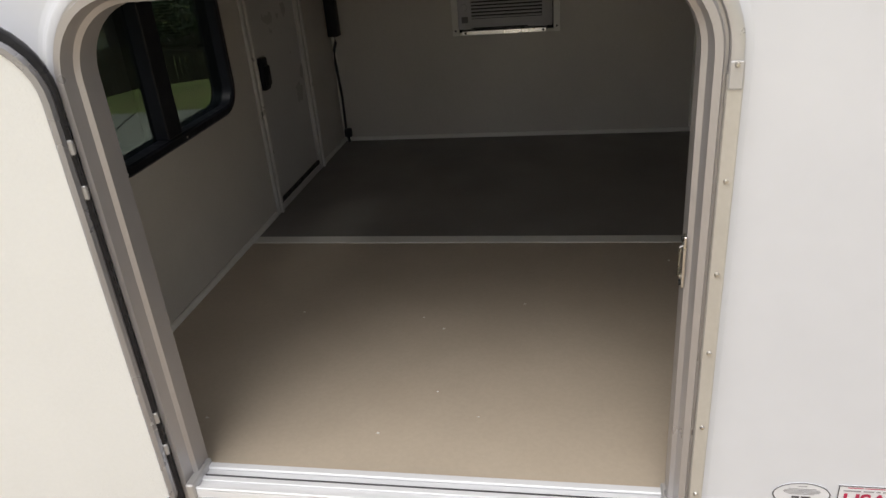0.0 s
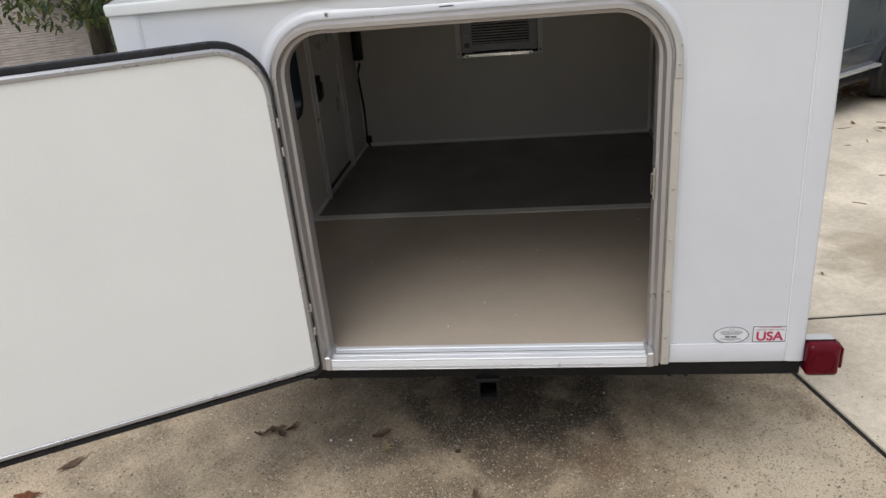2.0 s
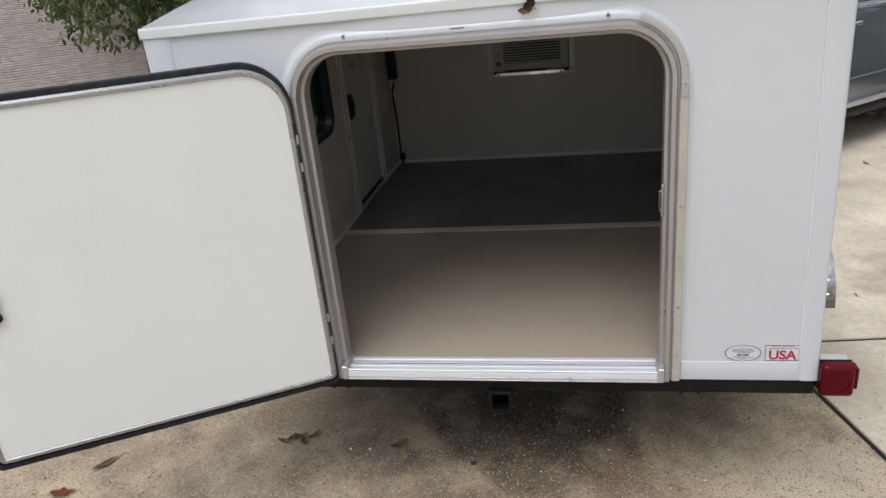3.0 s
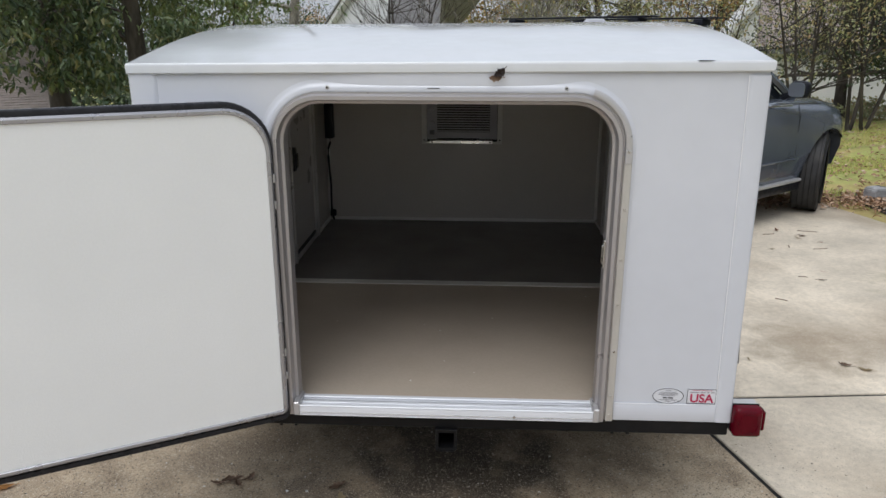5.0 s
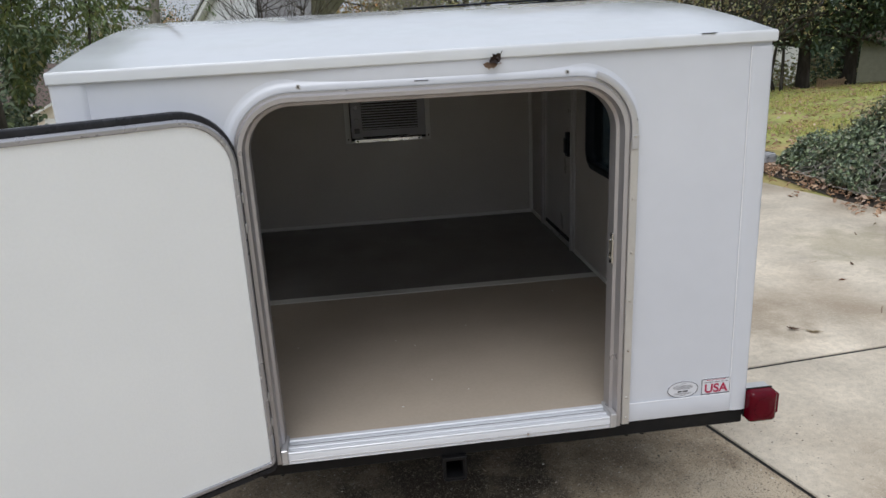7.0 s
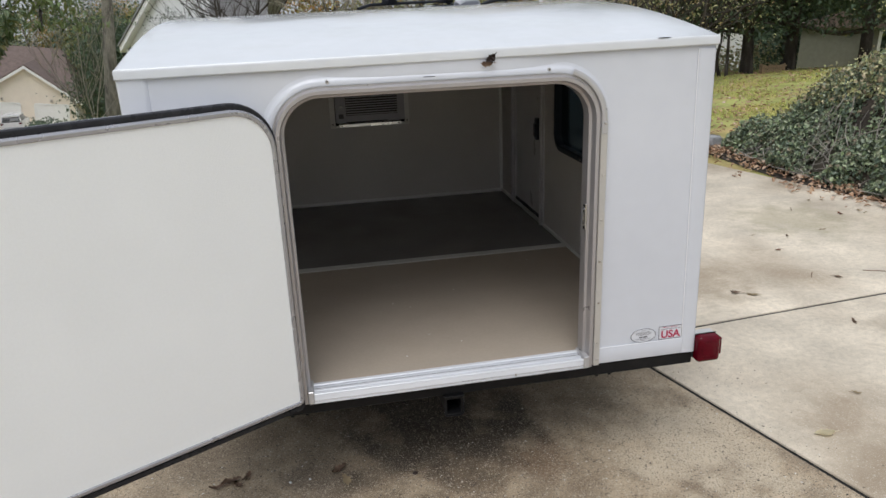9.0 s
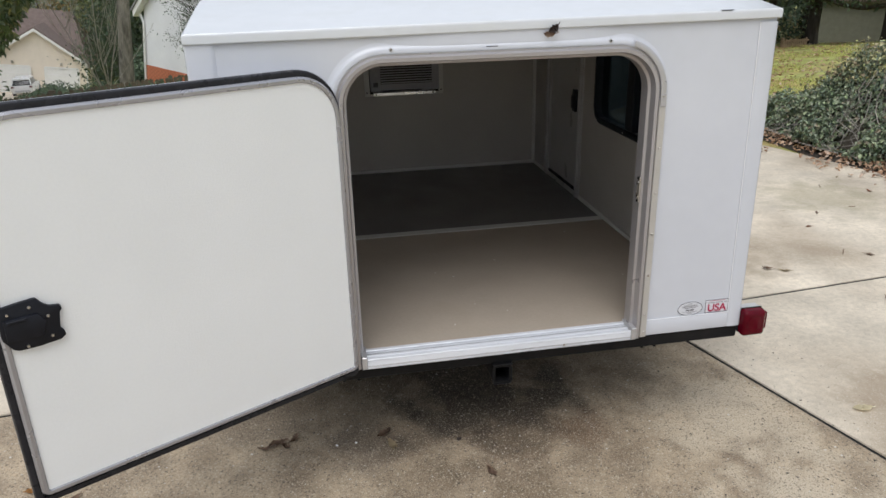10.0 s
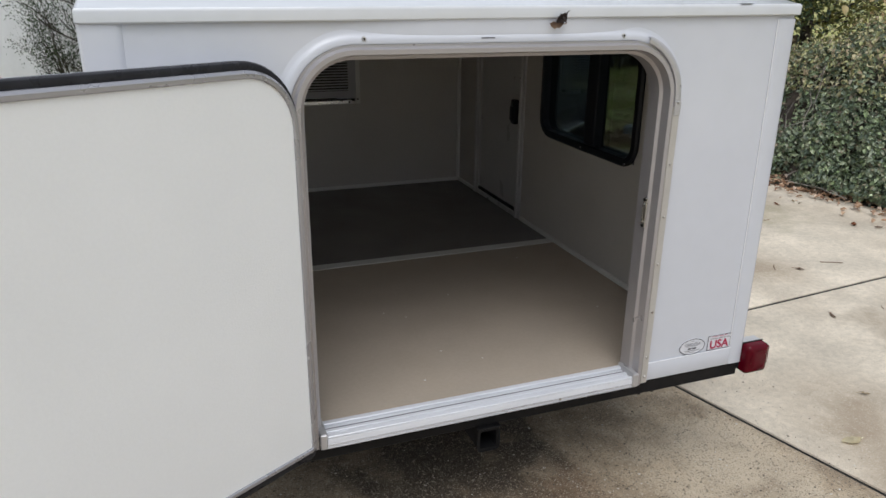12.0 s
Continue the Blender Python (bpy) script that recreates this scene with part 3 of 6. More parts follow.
def build_door_frame():
    prof = [(0.0, 0.052), (0.0, 0.006), (0.008, 0.0), (0.010, -0.010), (0.013, -0.026), (0.024, -0.027), (0.027, -0.020), (0.029, -0.011), (0.034, -0.011), (0.034, 0.003), (0.02, 0.003), (0.006, 0.052)]
    frame_ob = part("door_frame", arch_frame(OPEN, 0.115, prof, XZ, 0.458), FRAMEALU, trailer, "rounded aluminium door frame", smooth=40)
    part("cap_moulding", arch_frame(OPEN, 0.115, [(0.0345, 0.0), (0.0345, -0.0085), (0.0362, -0.0095), (0.046, -0.0092), (0.0495, -0.0082), (0.0525, -0.0062), (0.056, -0.0036), (0.061, -0.0015), (0.067, -0.0004), (0.070, 0.0004), (0.05, 0.001)], XZ, 0.457), WHITE, frame_ob, "white moulded flange round the frame", smooth=60)
    # silver retainer that bends round the upper corner on the latch side
    cx, cz, bm = OPEN[1] - 0.115, OPEN[3] - 0.115, bmesh.new()
    rows = []
    for k in range(15):
        a = radians(72 - 72 * k / 13) if k < 14 else 0.0
        end = (cx, 1.30 - cz) if k == 14 else (cx, 0.0)
        rows.append([bm.verts.new((end[0] + (0.115 + d) * math.cos(a), w, cz + end[1] + (0.115 + d) * math.sin(a))) for d, w in ((0.034, -0.014), (0.0355, -0.0185), (0.038, -0.0195), (0.050, -0.0195), (0.0535, -0.0175), (0.055, -0.008))])
    for p, q in zip(rows, rows[1:]):
        for i in range(5):
            bm.faces.new((p[i], p[i + 1], q[i + 1], q[i]))
    part("corner_retainer", bm, ALU, frame_ob, "bent silver trim at the upper corner", smooth=40)
    # flat strip on the latch side and its rivets
    part("cover_strip", box(0.5135, 0.5370, -0.0190, 0.0, 0.456, 1.318, 0.002), ALUWARM, frame_ob, "pale gold aluminium cover strip")
    part("end_cap", box(0.5150, 0.5355, -0.0225, -0.0192, 1.295, 1.335, 0.002), ALU, frame_ob)
    for z in (1.33, 1.158, 1.003, 0.856, 0.701, 0.547, 0.479):
        screw(0.5255, -0.0225 if z > 1.3 else -0.0190, z, frame_ob)
    for x in (-0.346, 0.339):
        screw(x, -0.0094, 1.507, frame_ob, 0.006)
    part("scuff", box(-0.058, -0.022, -0.0102, -0.0095, 1.5045, 1.507), INKGREY, frame_ob)
    # sill with ribs
    sill = part("door_sill", box(-0.497, 0.491, -0.031, 0.046, 0.458, 0.488, 0.0025, 2), ALUBRIGHT, trailer, "bright ribbed aluminium door sill")
    part("rib", box(-0.487, 0.481, 0.030, 0.048, 0.4885, 0.4955, 0.002), ALUBRIGHT, sill)
    part("rib", box(-0.487, 0.481, -0.004, 0.010, 0.4885, 0.4925, 0.0015), ALUBRIGHT, sill)
    part("rib", box(-0.487, 0.481, -0.031, -0.022, 0.4885, 0.4945, 0.002), ALUBRIGHT, sill)
    part("groove_line", box(-0.486, 0.480, 0.0125, 0.0165, 0.4882, 0.4895), INKGREY, sill)
    part("rib", box(-0.497, 0.491, -0.0335, -0.0312, 0.469, 0.4715, 0.0006), ALU, sill)
    part("rib", box(-0.497, 0.491, -0.0335, -0.0312, 0.459, 0.4615, 0.0006), ALU, sill)
    for s in (-1, 1):
        x0, x1 = (-0.498, -0.478) if s < 0 else (0.472, 0.492)
        part("sill_end", box(x0, x1, -0.037, 0.05, 0.46, 0.506, 0.003), ALU, sill)
    screw(0.22, -0.034, 0.47, sill, 0.005)
    # striker on the latch side
    st = part("striker", box(0.476, 0.4805, 0.001, 0.018, 0.968, 1.058, 0.001), STEEL, frame_ob, "steel striker plate")
    part("striker_bar", tube([(0.476, 0.009, 0.985), (0.472, 0.009, 0.988), (0.472, 0.009, 1.038), (0.476, 0.009, 1.041)], 0.003), STEEL, st)
    for z in (0.974, 1.052):
        part("bolt", cyl((0.4765, 0.0095, z), (0.473, 0.0095, z), 0.005), DARKJOINT, st)


build_door_frame()


def build_rear_door():
    # the hinge line lies on the frame; the liner stands 44 mm off it
    at = Matrix.Translation((-0.535, -0.014, 0)) @ Matrix.Rotation(radians(DOOR_ANGLE), 4, "Z") @ Matrix.Translation((-0.023, 0.044, 0))
    u0, u1, v0, v1 = 0.018, 0.986, 0.475, 1.455
    bm = prism(rrect(u0 + 0.016, u1 - 0.016, v0 + 0.016, v1 - 0.016, 0.115, 0.006), XZ, -0.02, 0.0)
    door = part("rear_door", bm, LINER, trailer, "open hinged door with a white textured liner", at=at)
    part("edge_trim", ring_frame((u0 + 0.016, u1 - 0.016, v0 + 0.016, v1 - 0.016), 0.115, 0.006, [(0.0, -0.02), (0.0, 0.003), (0.0022, 0.0052), (0.0045, 0.0055), (0.0105, 0.0055), (0.0165, -0.0015), (0.0165, -0.03), (0.01, -0.03)], XZ, n=10), DOORTRIM, door, "aluminium edge trim")
    part("seal", ring_frame((u0 + 0.010, u1, v0 - 0.010, v1), 0.122, 0.006, [(0.0, -0.010), (0.009, -0.0085), (0.015, -0.010), (0.018, -0.015), (0.018, -0.029), (0.0, -0.029)], XZ, n=10), RUBBER, door, "black rubber seal")
    outer = rrect(u0 - 0.008, u1 + 0.018, v0 - 0.024, v1 + 0.018, 0.14, 0.02)
    part("outer_skin", prism(outer, XZ, -0.034, -0.0305), WHITE, door, "white outer skin")
    # hinges: a knuckle on the frame with two fingers that reach over the seal
    for z in (1.205, 0.645):
        h = part("hinge", tube([(0.016, -0.036, z - 0.085), (0.016, -0.036, z + 0.085)], 0.008, 10), ALU, door, "aluminium hinge with two riveted fingers")
        for dz in (-0.040, 0.040):
            part("hinge_finger", box(0.010, 0.040, -0.0125, -0.0060, z + dz - 0.013, z + dz + 0.013, 0.002), ALU, h)
            part("hinge_web", box(0.010, 0.016, -0.036, -0.0128, z + dz - 0.012, z + dz + 0.012, 0.002), ALU, h)
            for dv in (-0.006, 0.006):
                part("rivet", cyl((0.020, -0.0062, z + dz + dv), (0.020, -0.0030, z + dz + dv), 0.004, 0.003, 8), STEEL, h)
    # paddle latch
    shape = [(0.984, 1.029), (0.94, 1.034), (0.897, 1.036), (0.885, 1.018), (0.872, 1.008), (0.849, 1.004), (0.846, 0.992), (0.853, 0.986), (0.859, 0.944), (0.852, 0.937), (0.850, 0.923), (0.862, 0.915), (0.91, 0.912), (0.955, 0.915), (0.966, 0.921), (0.984, 0.95)]
    latch = part("latch", prism(shape, XZ, 0.0005, 0.014, 0.003), BLACKPLASTIC, door, "black plastic paddle latch", at=Matrix.Translation((0, 0, -0.016)))
    part("paddle", prism([(0.975, 1.0), (0.90, 1.0), (0.885, 0.975), (0.90, 0.94), (0.975, 0.945)], XZ, 0.0142, 0.022, 0.003), BLACKPLASTIC, latch)
    part("finger_ledge", box(0.925, 0.97, 0.0225, 0.03, 0.992, 1.0, 0.002), BLACKPLASTIC, latch)
    for u, v in ((0.963, 1.012), (0.915, 1.018), (0.880, 0.985), (0.880, 0.932), (0.935, 0.922)):
        part("screw", cyl((u, 0.0145, v), (u, 0.0175, v), 0.004, 0.003, 10), STEEL, latch)


DOOR_ANGLE = -151.0
build_rear_door()


def build_side_doors():
    for s in (-1, 1):
        def P(u, v, w, s=s):
            return (s * (INNER - w), u + DOOR_SHIFT[s], v)
        leaf = part("side_door", prism(rrect(1.535, 2.025, 0.53, 1.465, 0.05, 0.005), P, -0.045, -0.004), LEAF, trailer, "closed grey-white side door")
        g = DOOR_SHIFT[s]
        for ya, yb in ((1.478 + g, 1.532 + g), (2.028 + g, 2.078 + g)):
            x0, x1 = sorted((s * (INNER - 0.012), s * (INNER - 0.0005)))
            f = part("door_trim", box(x0, x1, ya, yb, FLOOR_Z + 0.002, 1.55, 0.003), TRIMALU, leaf, "aluminium door jamb")
            x0, x1 = sorted((s * (INNER - 0.022), s * (INNER - 0.0125)))
            part("jamb_rib", box(x0, x1, ya + 0.018, ya + 0.034, FLOOR_Z + 0.002, 1.55, 0.003), TRIMALU, f)
        x0, x1 = sorted((s * (INNER - 0.012), s * (INNER - 0.0005)))
        part("threshold", box(x0, x1, 1.533 + g, 2.027 + g, FLOOR_Z + 0.002, 0.512, 0.003), TRIMALU, leaf)
        part("seal", box(*sorted((s * (INNER - 0.004), s * (INNER + 0.02))), 1.534 + g, 2.026 + g, 0.513, 0.5295), RUBBER, leaf)
        h = part("handle", prism(rrect(1.548, 1.606, 0.968, 1.09, 0.012, 0.012, 3), P, -0.0035, 0.02, 0.003), BLACKPLASTIC, leaf, "black paddle handle")
        part("paddle", prism(rrect(1.556, 1.598, 0.985, 1.06, 0.008, 0.008, 3), P, 0.0205, 0.03, 0.003), BLACKPLASTIC, h)


build_side_doors()


def build_windows():
    for s in (-1, 1):
        def P(u, v, w, s=s):
            return (s * (INNER - w), u + WINDOW_SHIFT[s], v)
        rect = (0.635, 1.345, 1.0, 1.39)
        fr = part("window", ring_frame(rect, 0.06, 0.06, [(0.0, -0.055), (0.0, 0.012), (0.006, 0.018), (0.026, 0.016), (0.034, 0.008), (0.034, 0.0005), (0.016, 0.0), (0.016, -0.055)], P), BLACKPLASTIC, trailer, "black-framed sliding window with tinted panes")
        for (ya, yb, w) in ((0.630, 0.925, -0.030), (0.925, 1.350, -0.022)):
            g = part("pane", prism(rrect(ya, yb, 0.995, 1.395, 0.05, 0.05), P, w, w + 0.004), TINTED, fr, "tinted glass pane")
            g.visible_shadow = False
        x0, x1 = sorted((s * (INNER + 0.04), s * (INNER - 0.014)))
        part("mullion", box(x0, x1, 0.897 + WINDOW_SHIFT[s], 0.977 + WINDOW_SHIFT[s], 1.001, 1.389, 0.003), BLACKPLASTIC, fr)
        for y in (0.66, 0.99, 1.32):
            part("screw", cyl(P(y, 0.983, 0.0165), P(y, 0.983, 0.0185), 0.004, 0.003, 8), STEEL, fr)
        part("outer_flange", ring_frame(rect, 0.06, 0.06, [(0.0, -0.056), (0.0, -0.060), (0.03, -0.060), (0.03, -0.0515), (0.017, -0.0515)], P), BLACKPLASTIC, fr)


build_windows()


LEDGEALU = mat("polished_aluminium", (0.8, 0.8, 0.8), 0.3, 0.9, vary=0.04)


def build_air_conditioner():
    ac = part("air_conditioner", box(-0.222, 0.212, BACK - 0.055, BACK - 0.001, 1.02, 1.345, 0.006, 2), ACWHITE, trailer, "grey-white window air conditioner set in the wall")
    for x0, x1, z0, z1 in ((-0.258, -0.2255, 0.985, 1.385), (0.2155, 0.246, 0.985, 1.385), (-0.2252, 0.2152, 1.35, 1.385), (-0.2252, 0.2152, 0.985, 1.0)):
        part("surround", box(x0, x1, BACK - 0.012, BACK - 0.0005, z0, z1, 0.002), CREAMTRIM, ac)
    part("gap", box(-0.2252, 0.2152, BACK - 0.008, BACK - 0.0012, 1.0005, 1.3495), ACDARK, ac)
    lip = part("ledge", box(-0.206, 0.186, BACK - 0.06, BACK - 0.0125, 0.994, 1.014, 0.002), LEDGEALU, ac, "bright aluminium lower lip")
    for x in (-0.190, 0.170):
        part("screw", cyl((x, BACK - 0.06, 1.004), (x, BACK - 0.063, 1.004), 0.006, 0.005, 8), DARKJOINT, lip)
    part("grille_recess", box(-0.158, 0.166, BACK - 0.0565, BACK - 0.0552, 1.066, 1.325), ACDARK, ac)
    for k in range(17):
        z = 1.070 + k * 0.0151
        bm = box(-0.157, 0.165, BACK - 0.0665, BACK - 0.0572, z, z + 0.0075, 0.0015)
        part("louvre", bm, ACWHITE, ac)
    part("bezel_slot", box(-0.16, 0.10, BACK - 0.0572, BACK - 0.0552, 1.0225, 1.0275), ACDARK, ac)
    for z in (1.12, 1.2, 1.28):
        part("knob", cyl((-0.19, BACK - 0.055, z), (-0.19, BACK - 0.068, z), 0.016, 0.013, 14), ACWHITE, ac)
    part("label_plate", box(-0.205, -0.175, BACK - 0.0567, BACK - 0.0552, 1.05, 1.078), INKGREY, ac)
    for x in (-0.243, 0.231):
        part("screw", cyl((x, BACK - 0.012, 1.01), (x, BACK - 0.015, 1.01), 0.005, 0.004, 8), DARKJOINT, ac)


build_air_conditioner()
cable_box = part("switch_box", box(-0.862, -0.81, BACK - 0.06, BACK - 0.003, 1.02, 1.24, 0.006, 2), BLACKPLASTIC, trailer, "black power box in the corner")
part("cable", tube([(-0.838, BACK - 0.03, 1.025), (-0.836, BACK - 0.03, 0.99), (-0.850, BACK - 0.024, 0.955), (-0.853, BACK - 0.024, 0.9), (-0.849, BACK - 0.024, 0.83), (-0.843, BACK - 0.024, 0.72), (-0.845, BACK - 0.024, 0.58), (-0.843, BACK - 0.03, 0.53), (-0.825, BACK - 0.05, 0.494)], 0.007), RUBBER, cable_box, "black cable")
part("plug", box(-0.852, -0.815, BACK - 0.045, BACK - 0.02, 0.515, 0.56, 0.006, 2), BLACKPLASTIC, cable_box)


def build_chassis():
    ch = part("chassis", box(-0.915, 0.915, 0.002, 0.06, 0.403, 0.4525, 0.004), BLACKSTEEL, trailer, "black steel chassis tube")
    for s in (-1, 1):
        x0, x1 = sorted((s * 0.86, s * 0.912))
        part("side_rail", box(x0, x1, 0.061, LENGTH, 0.403, 0.4525, 0.004), BLACKSTEEL, ch)
    for y in (0.6, 1.2, 1.8, 2.4):
        part("cross_member", box(-0.859, 0.859, y, y + 0.05, 0.405, 0.4525), BLACKSTEEL, ch)
    part("tongue", box(-0.04, 0.04, 2.3, 3.5, 0.34, 0.402, 0.004), BLACKSTEEL, ch)
    for s in (-1, 1):
        part("tongue_brace", tube([(s * 0.75, 2.35, 0.38), (s * 0.05, 3.3, 0.38)], 0.03, 6), BLACKSTEEL, ch)
    # receiver
    rec = part("hitch_receiver", ring_frame((-0.026, 0.026, 0.336, 0.394), 0.003, 0.003, [(0.0, 0.22), (0.0, -0.012), (0.006, -0.012), (0.006, 0.22)], XZ, n=2), BLACKSTEEL, ch, "square black hitch receiver")
    part("collar", ring_frame((-0.026, 0.026, 0.336, 0.394), 0.003, 0.003, [(0.0065, -0.008), (0.0065, -0.015), (0.010, -0.015), (0.010, -0.008)], XZ, n=2), BLACKSTEEL, rec)
    part("top_plate", box(-0.037, 0.037, -0.018, 0.02, 0.4035, 0.4085, 0.001), BLACKSTEEL, rec)
    part("hole_back", box(-0.025, 0.025, 0.20, 0.21, 0.337, 0.393), ACDARK, rec)
    for x in (-0.56, -0.51, -0.08, -0.17, 0.55, 0.6):
        part("bolt", cyl((x, 0.03, 0.403), (x, 0.03, 0.385), 0.008, 0.006, 8), BLACKSTEEL, ch)
    part("axle", tube([(-0.97, 1.02, 0.33), (0.97, 1.02, 0.33)], 0.035, 10), BLACKSTEEL, ch)
    # wheels and fenders
    for s in (-1, 1):
        prof = [(0.0, 0.19), (0.02, 0.24), (0.025, 0.29), (0.04, 0.305), (0.145, 0.305), (0.16, 0.29), (0.165, 0.24), (0.17, 0.19)]
        bm = bmesh.new()
        rings(bm, [[(s * (0.945 + w), 1.02 + r * math.cos(2 * math.pi * k / 32), 0.305 + r * math.sin(2 * math.pi * k / 32)) for k in range(32)] for w, r in prof], True)
        tyre = part("wheel", bm, TYRE, trailer, "black trailer tyre", smooth=50)
        part("rim", cyl((s * 0.96, 1.02, 0.305), (s * 1.105, 1.02, 0.305), 0.188, 0.18, 28), CHROME, tyre)
        pts = []
        for a in range(0, 181, 15):
            pts.append((0.99 + 0.48 * math.cos(radians(a)), 0.42 + 0.30 * math.sin(radians(a))))
        bm = bmesh.new()
        for (xa, xb) in (((0.918), (1.125)),):
            top = [[bm.verts.new((s * x, y, z)) for y, z in pts] for x in (xa, xb)]
            for i in range(len(pts) - 1):
                bm.faces.new((top[0][i], top[0][i + 1], top[1][i + 1], top[1][i]))
            lip = [bm.verts.new((s * xb, 0.99 + (y - 0.99) * 0.93, 0.42 + (z - 0.42) * 0.9)) for y, z in pts]
            for i in range(len(pts) - 1):
                bm.faces.new((top[1][i], top[1][i + 1], lip[i + 1], lip[i]))
        ob = part("fender", bm, TREADPLATE, trailer, "aluminium tread-plate fender", smooth=30)
        sol = ob.modifiers.new("thick", "SOLIDIFY")
        sol.thickness = 0.003
        # raised tread marks on the back of the fender
        for k in range(7):
            a = radians(172 - k * 9)
            y, z = 0.99 + 0.483 * math.cos(a), 0.42 + 0.303 * math.sin(a)
            part("tread_mark", tube([(s * 0.95, y, z - 0.012), (s * 1.10, y - 0.001, z + 0.012)], 0.0025, 4), CHROME, ob)


build_chassis()


def build_tail_lights():
    for s in (-1, 1):
        def X(a, b, s=s):
            return sorted((s * a, s * b))
        body = part("tail_light", box(*X(0.918, 1.000), 0.0, 0.036, 0.420, 0.517, 0.004), BLACKPLASTIC, trailer, "square red tail light on the corner")
        # bowed lens with rounded corners, deeper in its middle
        bm = bmesh.new()
        loops = []
        for d, w in ((0.0, 0.0), (0.0, -0.022), (0.003, -0.029), (0.010, -0.0335), (0.022, -0.0355), (0.036, -0.0362)):
            loops.append([(s * u, w, v) for u, v in rrect(0.919 + d, 1.009 - d, 0.4165 + d, 0.519 - d, max(0.002, 0.014 - d * 0.5), max(0.002, 0.012 - d * 0.5), 5)])
        vs = rings(bm, loops)
        bm.faces.new(vs[0])
        bm.faces.new(vs[-1])
        part("lens", bm, REDLENS, body, "red lens", smooth=50)
        part("reflector_ring", tube([(s * 0.963 + 0.032 * math.cos(radians(a)), -0.0362, 0.468 + 0.034 * math.sin(radians(a))) for a in range(0, 361, 20)], 0.0008, 5), REDLENS, body)
        part("side_marker", box(*X(1.0095, 1.0195), -0.022, 0.02, 0.437, 0.505, 0.003), REDLENS, body)
        part("mounting_plate", box(*X(0.922, 0.998), 0.003, 0.034, 0.5175, 0.5215, 0.0015), TRIMALU, body, "worn grey metal top plate")
        part("gasket", box(*X(0.919, 1.004), -0.003, 0.002, 0.5192, 0.5215), DARKJOINT, body)


build_tail_lights()


def text_mesh(word, size, material, parent, at):
    cu = bpy.data.curves.new("word", "FONT")
    cu.body, cu.size, cu.align_x, cu.align_y = word, size, "CENTER", "CENTER"
    cu.offset = 0.0011
    tmp = new("word", cu)
    dep = bpy.context.evaluated_depsgraph_get()
    me = bpy.data.meshes.new_from_object(tmp.evaluated_get(dep))
    bpy.data.objects.remove(tmp)
    me.materials.clear()
    me.materials.append(material)
    ob = new("lettering", me)
    ob.parent = parent
    ob.matrix_local = at
    return ob


def build_stickers():
    st = part("sticker", box(0.7715, 0.8635, -0.0022, -0.0004, 0.5185, 0.5705), STICKER, trailer, "rectangular sticker with red letters USA in a dark border")
    for x0, x1, z0, z1 in ((0.7715, 0.8635, 0.5688, 0.5705), (0.7715, 0.8635, 0.5185, 0.5202), (0.7715, 0.7732, 0.5204, 0.5686), (0.8618, 0.8635, 0.5204, 0.5686)):
        part("border", box(x0, x1, -0.0030, -0.0023, z0, z1), INKGREY, st)
    # two lines too small to read, word by word
    for x0, x1 in ((0.787, 0.812), (0.815, 0.848)):
        part("print_bar", box(x0, x1, -0.0028, -0.0023, 0.5648, 0.5662), INKRED, st)
    for x0, x1 in ((0.780, 0.809), (0.813, 0.830), (0.834, 0.841), (0.845, 0.857)):
        part("print_bar", box(x0, x1, -0.0028, -0.0023, 0.5572, 0.5598), INKFAINT, st)
    text_mesh("USA", 0.0405, INKRED, st, pose(0.8175, -0.0032, 0.5365, 90, 0, 0))
    cx, cz = 0.7115, 0.5435
    ring = [2 * math.pi * k / 40 for k in range(41)]
    ov = part("sticker", prism([(cx + 0.049 * math.cos(a), cz + 0.0275 * math.sin(a)) for a in ring[:-1]], XZ, -0.0022, -0.0004), STICKER, trailer, "oval sticker with a dark rim and fine print")
    part("border", tube([(cx + 0.0482 * math.cos(a), -0.0024, cz + 0.0267 * math.sin(a)) for a in ring], 0.0011, 4), INKGREY, ov)
    for z, w, h in ((0.0195, 0.008, 0.0014), (0.0135, 0.024, 0.0011), (0.0105, 0.030, 0.0011), (0.0075, 0.032, 0.0011), (0.0045, 0.030, 0.0011), (0.0015, 0.022, 0.0011), (-0.0125, 0.030, 0.0010), (-0.0150, 0.026, 0.0010), (-0.0195, 0.009, 0.0016)):
        part("print_bar", box(cx - w, cx + w, -0.0028, -0.0023, cz + z - h / 2, cz + z + h / 2), INKFAINT, ov)
    for x0, x1 in ((-0.016, -0.003), (0.0, 0.016)):
        part("print_bar", box(cx + x0, cx + x1, -0.0028, -0.0023, cz - 0.0085, cz - 0.0040), INKGREY, ov)

build_stickers()
part("chip_mark", prism([(0.698, -0.0138), (0.732, -0.0142), (0.746, -0.008), (0.725, 0.003), (0.702, -0.002)], XY, crown(0) + 0.0092, crown(0) + 0.0112), BLACKPLASTIC, trailer, "dark chip in the gelcoat")


